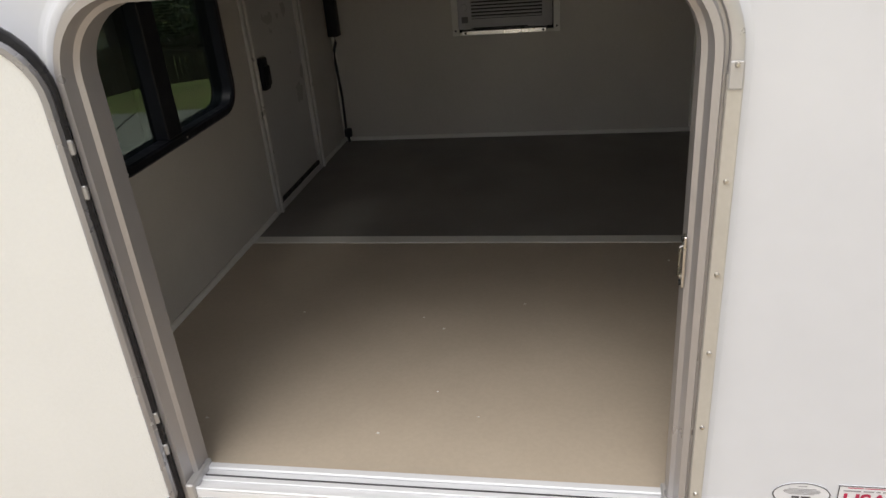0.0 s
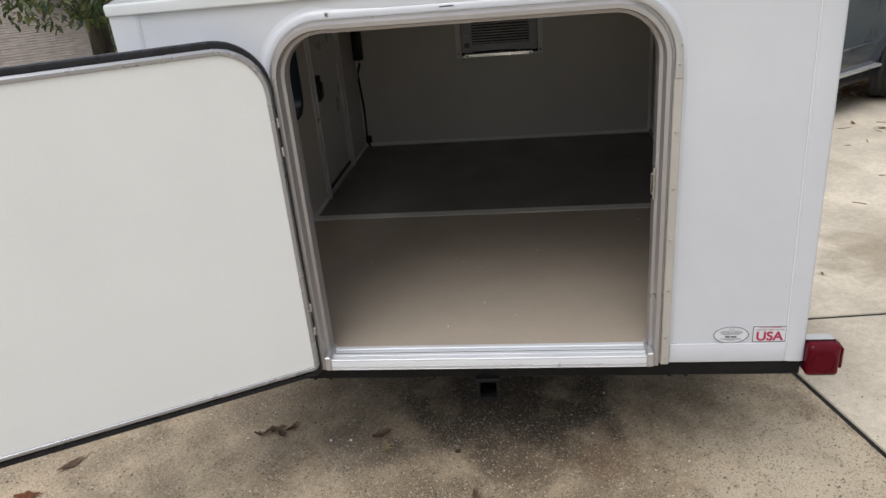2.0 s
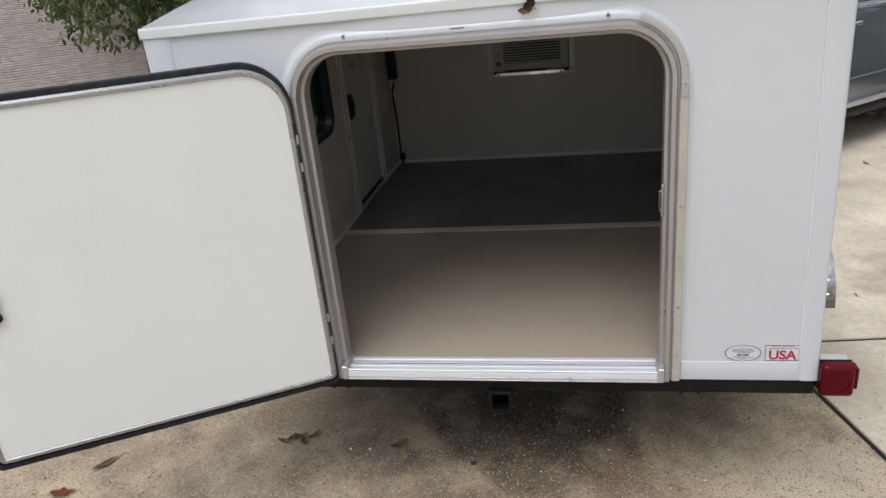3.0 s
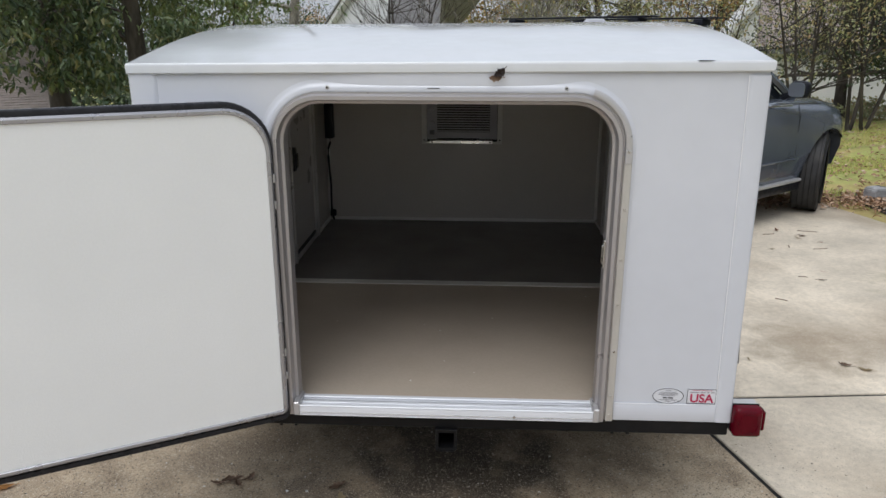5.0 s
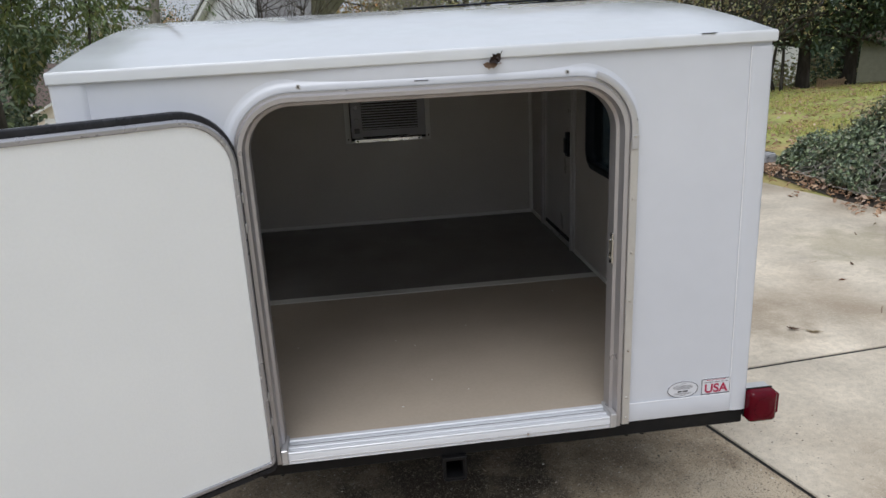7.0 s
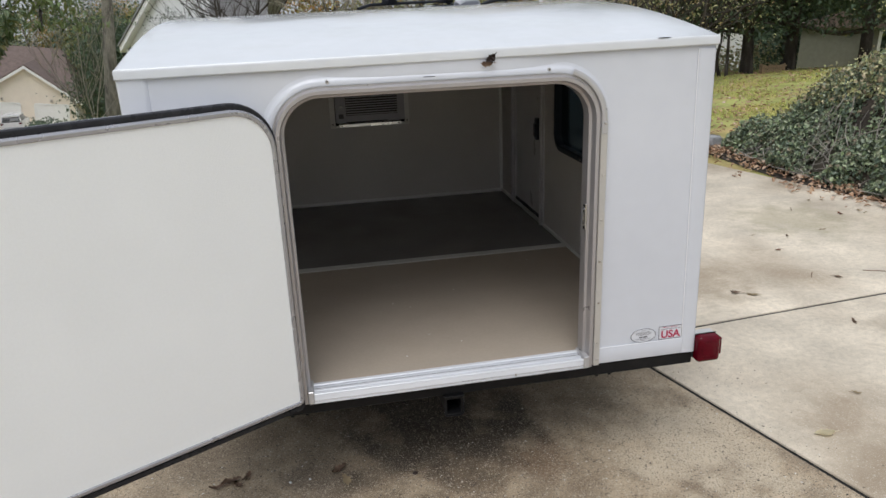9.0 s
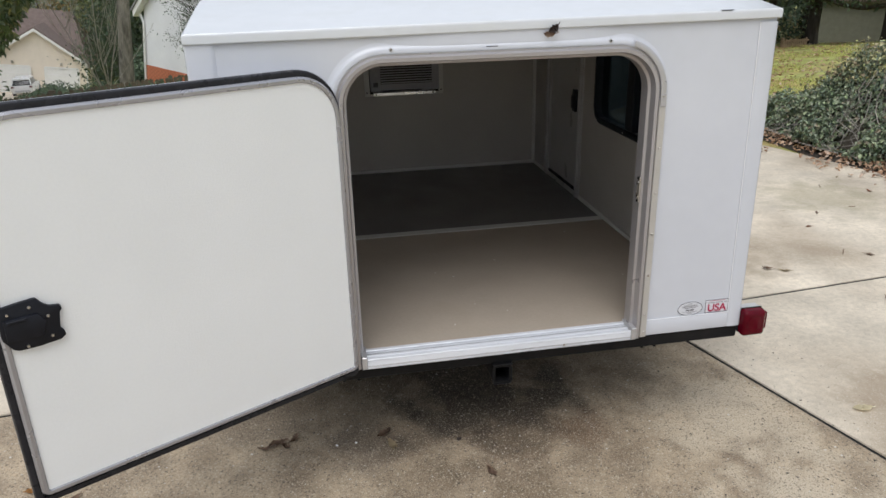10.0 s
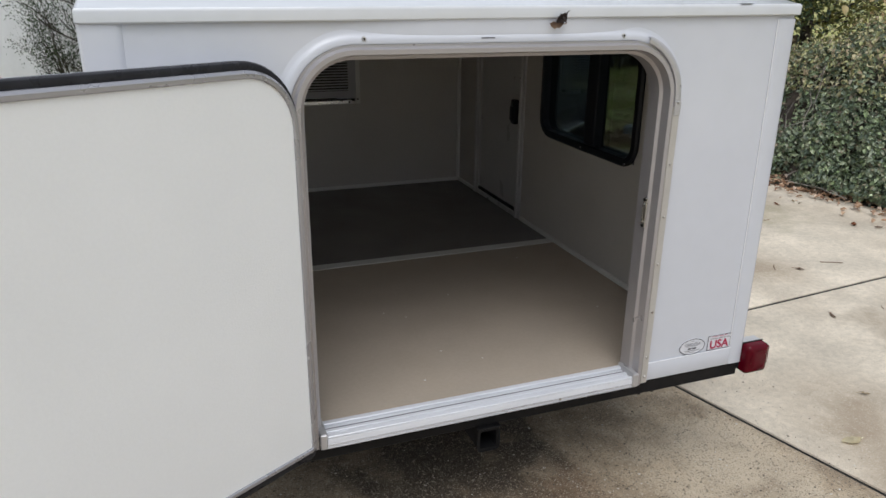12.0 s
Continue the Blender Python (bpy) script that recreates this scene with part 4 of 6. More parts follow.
# ---- plants ----
def leaf_mesh(name, spots, sizes, normals, aspect, material, parent=None, droop=0.3, curl=0.25, wild=0.35):
    """Many small folded leaves in one mesh. spots, normals: n x 3; sizes: n."""
    n = len(spots)
    rng = np.random.default_rng(len(name) + n)
    nrm = normals + rng.normal(0, wild, (n, 3))
    nrm /= np.linalg.norm(nrm, axis=1)[:, None] + 1e-9
    d = rng.normal(0, 1, (n, 3))
    d[:, 2] -= droop * 3
    d -= nrm * (d * nrm).sum(1)[:, None]
    d /= np.linalg.norm(d, axis=1)[:, None] + 1e-9
    side = np.cross(nrm, d)
    L, W = sizes[:, None], (sizes * aspect)[:, None]
    up = nrm * (sizes * curl)[:, None]
    v = np.stack([spots, spots + d * L * 0.35 + side * W * 0.5 + up * 0.6, spots + d * L * 0.75 + side * W * 0.38 + up * 0.3, spots + d * L - up * 0.5,
                  spots + d * L * 0.75 - side * W * 0.38 + up * 0.3, spots + d * L * 0.35 - side * W * 0.5 + up * 0.6, spots + d * L * 0.5], 1).reshape(-1, 3)
    base = (np.arange(n) * 7)[:, None]
    f = np.concatenate([base + np.array([[0, 6, 2, 1]]), base + np.array([[6, 3, 2, 2]]), base + np.array([[0, 5, 4, 6]]), base + np.array([[6, 4, 3, 3]])], 1).reshape(-1, 4)
    faces = [tuple(a[:3]) if a[2] == a[3] else tuple(a) for a in f.tolist()]
    me = bpy.data.meshes.new(name)
    me.from_pydata(v.tolist(), [], faces)
    me.materials.append(material)
    ob = new(name, me)
    ob.parent = parent
    return ob


def grow(start, direction, length, radius, depth, segs, tips, rnd, spread=0.6, up=0.15, ratio=0.7, forks=(2, 4), taper=0.62):
    """Limbs as lists of points and radii; tips: (point, direction) where leaves sit."""
    pts, rad = [start], [radius]
    p, d = start.copy(), direction.normalized()
    k = 5 if depth > 1 else 4
    for i in range(k):
        d = (d + Vector((rnd.gauss(0, 0.13), rnd.gauss(0, 0.13), rnd.gauss(0, 0.1) + up * 0.25))).normalized()
        p = p + d * (length / k)
        pts.append(p.copy())
        rad.append(radius * (1 - (1 - taper) * (i + 1) / k))
        if depth <= 1:
            tips.append((p.copy(), d.copy()))
    segs.append((pts, rad))
    if depth <= 0:
        return
    for f in range(rnd.randint(*forks)):
        at = rnd.randint(2, k)
        ax = Vector((rnd.gauss(0, 1), rnd.gauss(0, 1), rnd.gauss(0, 0.6)))
        nd = (d + ax.normalized() * spread * rnd.uniform(0.8, 1.5) + Vector((0, 0, up))).normalized()
        grow(pts[at].copy(), nd, length * ratio * rnd.uniform(0.8, 1.15), rad[at] * 0.6, depth - 1, segs, tips, rnd, spread, up, ratio, forks, taper)


def tree(name, label, at, height, radius, seed, leaf, leaf_size, leaves, bark, aspect=0.5, first=0.35, depth=4, spread=0.6, up=0.15, lean=(0, 0), forks=(2, 4), stems=1, cloud=0.28, droop=0.4, low=None, lift=0.0, ratio=0.7, group="", reach=0.26, wobble=0.05, edge=0.7, gap=None, limbs=(), left=None, spray=1):
    rnd = random.Random(seed)
    thing = empty(name, label, "tree", group, at=Matrix.Translation(at))
    segs, tips = [], []
    for s in range(stems):
        off = Vector((rnd.uniform(-0.25, 0.25), rnd.uniform(-0.25, 0.25), 0)) if stems > 1 else Vector((0, 0, 0))
        d = Vector((lean[0] + (rnd.uniform(-0.35, 0.35) if stems > 1 else 0), lean[1] + (rnd.uniform(-0.35, 0.35) if stems > 1 else 0), 1))
        p = off - Vector((0, 0, 0.3))
        pts, rad = [p.copy()], [radius * 1.25]
        k = 8
        for i in range(k):
            d = (d + Vector((rnd.gauss(0, wobble), rnd.gauss(0, wobble), 0.05))).normalized()
            p = p + d * (height * 0.75 / k)
            pts.append(p.copy())
            rad.append(radius * (1 - 0.75 * (i + 1) / k))
            if (i + 1) / k >= first:
                for f in range(rnd.randint(*forks)):
                    a = rnd.uniform(0, 2 * math.pi)
                    nd = Vector((math.cos(a), math.sin(a), rnd.uniform(-0.1, 0.5) + up))
                    grow(p.copy(), nd, height * reach * rnd.uniform(0.7, 1.2), rad[-1] * 0.5, depth - 2, segs, tips, rnd, spread, up, ratio, (2, 3))
        segs.append((pts, rad))
        tips.append((p.copy(), d.copy()))
    for z, d, n in limbs:
        grow(Vector((0, 0, z)), Vector(d), n, radius * 0.35, 2, segs, tips, rnd, 0.6, -0.1, 0.6, (2, 3))
    if low is not None and lift:
        segs = [(p, r) for p, r in segs if r[0] > radius or p[-1].z > low + 0.2 + lift * max(0.0, p[-1].x + 0.33 * p[-1].y - edge)]
    if left is not None:
        segs = [(p, r) for p, r in segs if r[0] > radius or -(p[-1].x + 0.82 * p[-1].y) < left + 0.8 or p[-1].z > 3.6]
    if gap:
        segs = [(p, r) for p, r in segs if r[0] > radius or p[-1].x * gap[1] - p[-1].y * gap[0] > gap[2] + 0.15 or p[-1].z > 4.2]
    bm = bmesh.new()
    for pts, rad in segs:
        tube(pts, rad, 10 if rad[0] > radius * 0.8 else 5 if rad[0] > 0.02 else 4, bm)
    part("trunk", bm, bark, thing, smooth=60)
    if leaves:
        rng = np.random.default_rng(seed)
        tp = np.array([t[0][:] for t in tips])
        pick = rng.integers(0, len(tp), leaves)
        spots = tp[pick] + rng.normal(0, cloud, (leaves, 3))
        if spray > 1:
            # leaves hang together in sprays
            spots = spots[np.arange(leaves) // spray] + rng.normal(0, 0.55 * leaf_size, (leaves, 3)) * np.array([1, 1, 1.3])
        if low is not None:
            u = spots[:, 0] + 0.33 * spots[:, 1] - edge
            spots = spots[spots[:, 2] > low + lift * np.maximum(0, u) + (5 * np.maximum(0, u - 0.75) if lift > 0.5 else 0)]
        if left is not None:
            # the crown is higher on its far side
            w = -(spots[:, 0] + 0.82 * spots[:, 1]) - left
            spots = spots[spots[:, 2] > low - 0.08 * spots[:, 1] + 1.25 * np.maximum(0, w) + 4 * np.maximum(0, w - 1.0)]
        if gap:
            # a gap between two limbs of the crown
            across = spots[:, 0] * gap[1] - spots[:, 1] * gap[0]
            spots = spots[(across > gap[2] + 0.22) | (spots[:, 2] > 4.2) | ((across < gap[2] - 0.24) & (spots[:, 2] < 2.55))]
        nn = rng.normal(0, 0.7, (len(spots), 3)) + np.array([0, 0, 0.8])
        leaf_mesh("crown", spots, leaf_size * rng.uniform(0.6, 1.25, len(spots)), nn, aspect, leaf, thing, droop=droop)
    return thing


# ---- ivy bank beside the drive ----
def bank_height(x, y):
    """Height of the ivy bank over the ground."""
    edge = 4.18 + 0.15 * max(0.0, 3.6 - y)
    rise = smooth_step((x - edge + 0.05) / 0.75)
    along = 0.26 + 0.92 * smooth_step((5.35 - y) / 2.1)
    back = 1 - 0.5 * smooth_step((x - edge - 1.2) / 1.6)
    end = smooth_step((5.75 - y) / 0.45)
    return rise * along * back * end


def build_bank():
    bank = empty("ivy_bank", "low bank overgrown with dark green ivy and weeds", "hedge")
    bm = bmesh.new()
    xs = [4.05 + 0.14 * i for i in range(26)]
    ys = [-3.0 + 0.2 * j for j in range(45)]
    grid = [[bm.verts.new((x, y, max(-0.02, bank_height(x, y) - 0.15 + 0.05 * noise.noise((x * 3, y * 3, 1))))) for x in xs] for y in ys]
    for a, b in zip(grid, grid[1:]):
        for i in range(len(xs) - 1):
            bm.faces.new((a[i], a[i + 1], b[i + 1], b[i]))
    part("bank_soil", bm, SOIL, bank, smooth=60)
    rng = np.random.default_rng(5)
    def scatter(n, material, name, size, top):
        out, nn = [], []
        while len(out) < n:
            x, y = rng.uniform(4.1, 6.4), rng.uniform(-1.5, 5.7)
            h = bank_height(x, y)
            e = 0.03
            if h < 0.03:
                continue
            if top and h < 0.55 * (0.26 + 0.92 * smooth_step((5.35 - y) / 2.1)) + 0.12:
                continue
            gx, gy = (bank_height(x + e, y) - h) / e, (bank_height(x, y + e) - h) / e
            if not top and h > 0.72 * (0.26 + 0.92 * smooth_step((5.35 - y) / 2.1)) and rng.random() < 0.6:
                continue
            # keep more leaves where the face is steep
            if rng.random() > 0.35 + 0.5 * min(1.0, abs(gx)):
                continue
            lump = 0.23 * noise.noise((x * 2.3, y * 2.3, 4)) + 0.17 * noise.noise((x * 5, y * 5, 9))
            t = rng.uniform(-0.05, 0.07) + lump + (rng.exponential(0.03) if top else 0)
            nv = Vector((-gx, -gy, 1)).normalized()
            out.append((x + nv.x * t, y + nv.y * t, max(0.02, h + nv.z * t)))
            nn.append((nv.x, nv.y, nv.z))
        o = np.array(out)
        leaf_mesh(name, o, size * rng.uniform(0.5, 1.5, len(o)), np.array(nn), 0.68, material, bank, droop=0.35, wild=0.8, curl=0.4)
    scatter(72000, IVY, "ivy_leaves", 0.036, False)
    scatter(30000, IVYTOP, "weed_leaves", 0.032, True)
    # bare stems hanging over the face
    rnd = random.Random(3)
    for k in range(110):
        y = rnd.uniform(0.0, 4.9)
        edge = 4.18 + 0.15 * max(0.0, 3.6 - y)
        pts = []
        x = edge + rnd.uniform(0.15, 0.5)
        for i in range(6):
            pts.append((x - 0.05 * i, y + 0.06 * i * rnd.uniform(-1, 1), max(0.03, bank_height(x - 0.05 * i, y) + 0.06)))
        part("stem", tube(pts, 0.004, 4), PALEBARK, bank)
    single("stone", prism(rrect(-0.1, 0.1, 0.0, 0.16, 0.04, 0.02, 3), XZ, -0.08, 0.08, 0.03), STONE, "rounded grey stone at the end of the ivy bank", "stone", at=pose(4.22, 5.38, -0.02, 0, 0, 25))


build_bank()


def scatter_leaves():
    """Loose leaves along the drive's edges, on the lawn, and blades of grass."""
    rng = np.random.default_rng(11)
    spots = []
    for _ in range(1500):
        y = rng.uniform(-1, 5.6)
        edge = 4.18 + 0.15 * max(0.0, 3.6 - y)
        spots.append((edge - abs(rng.normal(0, 0.2)) + 0.12, y, 0.012 + rng.uniform(0, 0.03)))
    for _ in range(1500):
        x = rng.uniform(1.8, 4.3)
        y = 5.25 + rng.normal(0, 0.16)
        spots.append((x, y, 0.012 + rng.uniform(0, 0.03)))
    o = np.array(spots)
    tagged(leaf_mesh("leaf_litter", o, rng.uniform(0.025, 0.065, len(o)), np.tile([0, 0, 1.2], (len(o), 1)), 0.6, DRYLEAF, droop=0.0, curl=0.35), "brown fallen leaves along the edge of the drive", "leaves", kind="stuff")
    spots = []
    while len(spots) < 4600:
        x, y = rng.uniform(2.0, 13.0), 5.3 + abs(rng.normal(0, 5.0))
        if bank_height(x, y) > 0.02:
            continue
        spots.append((x, y, ground_height(x, y) + rng.uniform(0.01, 0.05)))
    o = np.array(spots)
    tagged(leaf_mesh("fallen_leaves", o, rng.uniform(0.04, 0.085, len(o)), np.tile([0, 0, 1.5], (len(o), 1)), 0.6, DRYLEAF, droop=0.0, curl=0.3), "brown leaves lying on the lawn", "leaves", kind="stuff")
    spots, up = [], []
    while len(spots) < 34000:
        x, y = rng.uniform(2.0, 13.0), 5.45 + abs(rng.normal(0, 5.0))
        if bank_height(x, y) > 0.02 or noise.noise((x * 0.7, y * 0.7, 2)) < -0.12:
            continue
        spots.append((x, y, ground_height(x, y)))
    o = np.array(spots)
    a = rng.uniform(0, 2 * math.pi, len(o))
    tagged(leaf_mesh("lawn_grass", o, rng.uniform(0.035, 0.075, len(o)), np.stack([np.cos(a), np.sin(a), np.zeros(len(o))], 1), 0.16, GRASS, droop=-1.0, curl=0.1), "short mossy green lawn grass", "grass", kind="stuff")


scatter_leaves()


# ---- parked grey car ----
def loft_body(sections):
    """sections: (s, rows of half-widths and heights by level). Returns a closed bmesh mirrored in y."""
    bm = bmesh.new()
    rows = []
    for s, prof in sections:
        left = [bm.verts.new((s, w, z)) for w, z in prof]
        right = [bm.verts.new((s, -w, z)) for w, z in prof[::-1]]
        rows.append(left + right)
    k = len(rows[0])
    for a, b in zip(rows, rows[1:]):
        for i in range(k):
            bm.faces.new((a[i], a[(i + 1) % k], b[(i + 1) % k], b[i]))
    bm.faces.new(rows[0][::-1])
    bm.faces.new(rows[-1])
    return bm


def cut_arches(ob, cutters):
    for bm in cutters:
        me = bpy.data.meshes.new("cut")
        bmesh.ops.recalc_face_normals(bm, faces=bm.faces)
        bm.to_mesh(me)
        bm.free()
        c = new("cut", me)
        c.parent = ob.parent
        mod = ob.modifiers.new("cut", "BOOLEAN")
        mod.operation, mod.solver, mod.object = "DIFFERENCE", "EXACT", c
        dep = bpy.context.evaluated_depsgraph_get()
        fresh = bpy.data.meshes.new_from_object(ob.evaluated_get(dep))
        ob.modifiers.remove(mod)
        ob.data = fresh
        bpy.data.objects.remove(c)
    ob.data.shade_smooth()
    ob.data.set_sharp_from_angle(angle=radians(35))


def wheel(parent, x, y, r, w, steer, rim_material):
    bm = bmesh.new()
    prof = [(-w / 2, r * 0.62), (-w / 2 - 0.004, r * 0.82), (-w / 2 + 0.015, r * 0.96)]
    for g in range(5):
        a = -w / 2 + 0.03 + g * (w - 0.06) / 4
        prof += [(a - 0.012, r), (a + 0.012, r), (a + 0.016, r - 0.008), (a + 0.02, r - 0.008)]
    prof += [(w / 2 - 0.01, r * 0.96), (w / 2 + 0.004, r * 0.82), (w / 2, r * 0.62)]
    prof = sorted(prof[:3]) + prof[3:-3] + prof[-3:]
    rings(bm, [[(rr * math.cos(2 * math.pi * k / 36), ww, rr * math.sin(2 * math.pi * k / 36)) for k in range(36)] for ww, rr in prof], True)
    wh = part("wheel", bm, TYRE, parent, "black ribbed tyre", smooth=50, at=pose(x, y, r, 0, 0, steer))
    part("rim", cyl((0, -w / 2 + 0.02, 0), (0, w / 2 - 0.02, 0), r * 0.6, r * 0.6, 28), rim_material, wh)
    return wh


def build_suv():
    car = empty("parked_car", "dark grey sport utility car with roof bars and turned front wheels", "car", at=pose(3.33, 4.96, 0.0, 0, 0, 40))
    # local frame: +x is ahead, -y the side facing the drive; the front axle on the near side is the origin
    cy = 0.84

    keys = ((-3.35, 0.80, 0.46, 1.02, 1.08, 0.70), (-3.27, 0.90, 0.38, 1.06, 1.11, 0.80), (-2.8, 0.965, 0.33, 1.07, 1.11, 0.86), (-2.0, 0.975, 0.31, 1.06, 1.10, 0.88),
            (-1.0, 0.975, 0.31, 1.04, 1.09, 0.86), (-0.7, 0.975, 0.31, 1.03, 1.10, 0.80), (0.0, 0.975, 0.32, 0.99, 1.07, 0.74), (0.24, 0.955, 0.33, 0.95, 1.03, 0.70), (0.37, 0.91, 0.35, 0.91, 0.99, 0.64), (0.46, 0.83, 0.38, 0.86, 0.93, 0.56), (0.51, 0.66, 0.42, 0.78, 0.84, 0.40))
    cols = np.array(keys)
    at = np.concatenate([np.linspace(-3.35, -2.8, 6), np.linspace(-2.6, -0.8, 8), np.linspace(-0.7, 0.51, 24)])
    sec = []
    for s in at:
        w, low, belt, zt, wt = (float(np.interp(s, cols[:, 0], cols[:, k])) for k in range(1, 6))
        flare = 0.012 * math.exp(-((s / 0.5) ** 2))
        rows = [(w * f + flare * (0.3 < h < 0.8), low + (belt - low) * h) for f, h in ((0.88, 0.0), (0.965, 0.07), (0.985, 0.2), (0.99, 0.34), (1.0, 0.42), (1.003, 0.6), (1.0, 0.78), (0.985, 0.9), (0.955, 1.0))]
        sec.append((s, rows + [((w * 0.955 + wt) / 2, belt + (zt - belt) * 0.75), (wt, zt), (wt * 0.5, zt + 0.015)]))
    bm = loft_body(sec)
    for v in bm.verts:
        v.co.y += cy
    body = part("body", bm, CARPAINT, car, "dark grey painted body")
    cut = []
    for x in (0.0, -2.62):
        for y0, y1 in ((-0.3, 0.32), (2 * cy - 0.32, 2 * cy + 0.3)):
            cut.append(cyl((x, y0, 0.38), (x, y1, 0.38), 0.42, 0.42, 40))
    cut_arches(body, cut)
    # cabin
    sec = []
    for s, wb, zb, wt, zt in ((-3.2, 0.82, 1.08, 0.66, 1.55), (-2.9, 0.86, 1.09, 0.70, 1.65), (-2.2, 0.87, 1.09, 0.72, 1.685), (-1.5, 0.87, 1.08, 0.71, 1.66), (-1.25, 0.86, 1.08, 0.68, 1.59), (-0.55, 0.80, 1.09, 0.72, 1.13)):
        sec.append((s, [(wb, zb - 0.02), (wt + 0.02, zt - 0.07), (wt - 0.08, zt)]))
    bm = loft_body(sec)
    for v in bm.verts:
        v.co.y += cy
    part("cabin", bm, CARGLASS, car, "dark glazed cabin")
    sec = [(s, [(wt + 0.03, zt - 0.085), (wt + 0.015, zt - 0.02), (wt - 0.1, zt + 0.015)]) for s, wt, zt in ((-3.23, 0.66, 1.55), (-2.9, 0.70, 1.65), (-2.2, 0.72, 1.685), (-1.5, 0.71, 1.66), (-1.24, 0.68, 1.595))]
    bm = loft_body(sec)
    for v in bm.verts:
        v.co.y += cy
    part("roof", bm, CARPAINT, car)
    for s in (-1, 1):
        def Y(v, s=s):
            return cy + s * v
        part("pillar", tube([(-0.50, Y(0.82), 1.09), (-1.26, Y(0.70), 1.55)], 0.035, 6), CARPAINT, car)
        part("pillar", tube([(-1.85, Y(0.875), 1.08), (-1.85, Y(0.735), 1.62)], 0.04, 6), BLACKPLASTIC, car)
        part("pillar", tube([(-2.6, Y(0.87), 1.08), (-2.62, Y(0.72), 1.61)], 0.05, 6), CARPAINT, car)
        part("belt_trim", tube([(-0.75, Y(0.955), 1.055), (-2.0, Y(0.955), 1.085), (-2.8, Y(0.945), 1.095)], 0.011, 6), CHROME, car)
        part("running_board", box(-2.45, -0.46, *sorted((Y(0.93), Y(0.992))), 0.352, 0.378, 0.008, 2), TRIMALU, car, "silver running board")
        part("sill", box(-2.45, -0.46, *sorted((Y(0.86), Y(0.972))), 0.27, 0.3515, 0.01, 2), BLACKPLASTIC, car)
        part("door_crease", tube([(-2.5, Y(0.978), 0.585), (-1.6, Y(0.982), 0.575), (-0.62, Y(0.978), 0.57)], 0.010, 6), CARPAINT, car)
        part("hood_crease", tube([(-0.9, Y(0.90), 1.065), (-0.2, Y(0.88), 1.045), (0.28, Y(0.84), 0.99)], 0.012, 6), CARPAINT, car)
        for x in (-1.62, -2.55):
            part("door_handle", box(x - 0.11, x + 0.11, *sorted((Y(0.975), Y(1.0))), 0.945, 0.975, 0.008), CHROME, car)
        for x in (-0.62, -1.8):
            part("door_gap", tube([(x, Y(0.977), 0.62), (x, Y(0.978), 0.95), (x - 0.01, Y(0.955), 1.05)], 0.004, 4), ACDARK, car)
        mir = part("mirror", box(-0.92, -0.80, *sorted((Y(0.985), Y(1.145))), 1.13, 1.27, 0.042, 3), BLACKPLASTIC, car, "black wing mirror")
        part("mirror_glass", prism(rrect(*sorted((Y(0.998), Y(1.132))), 1.142, 1.258, 0.035, 0.03, 5), YZ, -0.9265, -0.9205), MIRRORGLASS, mir, "grey mirror glass")
        part("mirror_arm", tube([(-0.82, Y(0.90), 1.12), (-0.84, Y(1.02), 1.17)], 0.03, 6), BLACKPLASTIC, mir)
        part("head_light", box(0.30, 0.45, *sorted((Y(0.66), Y(0.85))), 0.80, 0.90, 0.03, 2), CHROME, car)
        part("arch_liner", tube([(0.0 + 0.425 * math.cos(radians(a)), Y(0.952), 0.38 + 0.425 * math.sin(radians(a))) for a in range(48, 189, 14)], 0.014, 6), BLACKPLASTIC, car)
        part("roof_rail", tube([(-2.95, Y(0.64), 1.69), (-2.8, Y(0.64), 1.72), (-1.8, Y(0.64), 1.73), (-1.62, Y(0.64), 1.68)], 0.014, 6), BLACKPLASTIC, car)
    for x in (-2.55, -1.75):
        bar = part("roof_bar", box(x - 0.04, x + 0.04, cy - 0.80, cy + 0.80, 1.762, 1.776, 0.006, 2), BLACKPLASTIC, car, "black roof cross bar")
        for s in (-1, 1):
            y0, y1 = sorted((cy + s * 0.60, cy + s * 0.69))
            part("bar_foot", box(x - 0.06, x + 0.06, y0, y1, 1.71, 1.761, 0.01, 2), BLACKPLASTIC, bar)
    part("antenna_dome", tube([(-2.42, cy, 1.69), (-2.36, cy, 1.72), (-2.2, cy, 1.72), (-2.12, cy, 1.69)], [0.03, 0.05, 0.05, 0.03], 10), ACWHITE, car)
    for x in (0.0, -2.62):
        wheel(car, x, 0.0, 0.38, 0.25, 22 if x == 0 else 0, CHROME)
        wheel(car, x, 2 * cy, 0.38, 0.25, 22 if x == 0 else 0, CHROME)


build_suv()


# ---- houses ----
def lap_boards(wall, x0, x1, z0, z1, course, material, top):
    """Overlapping boards facing -y, each a part of the wall."""
    for k in range(int((z1 - z0) / course)):
        za, zb = z0 + k * course, z0 + (k + 1) * course
        xa, xb = top(zb)
        if xb - xa > 0.05:
            part("board", prism([(-0.012, za), (0.0, zb), (0.0, za)], lambda u, v, w: (w, u, v), xa, xb), material, wall)


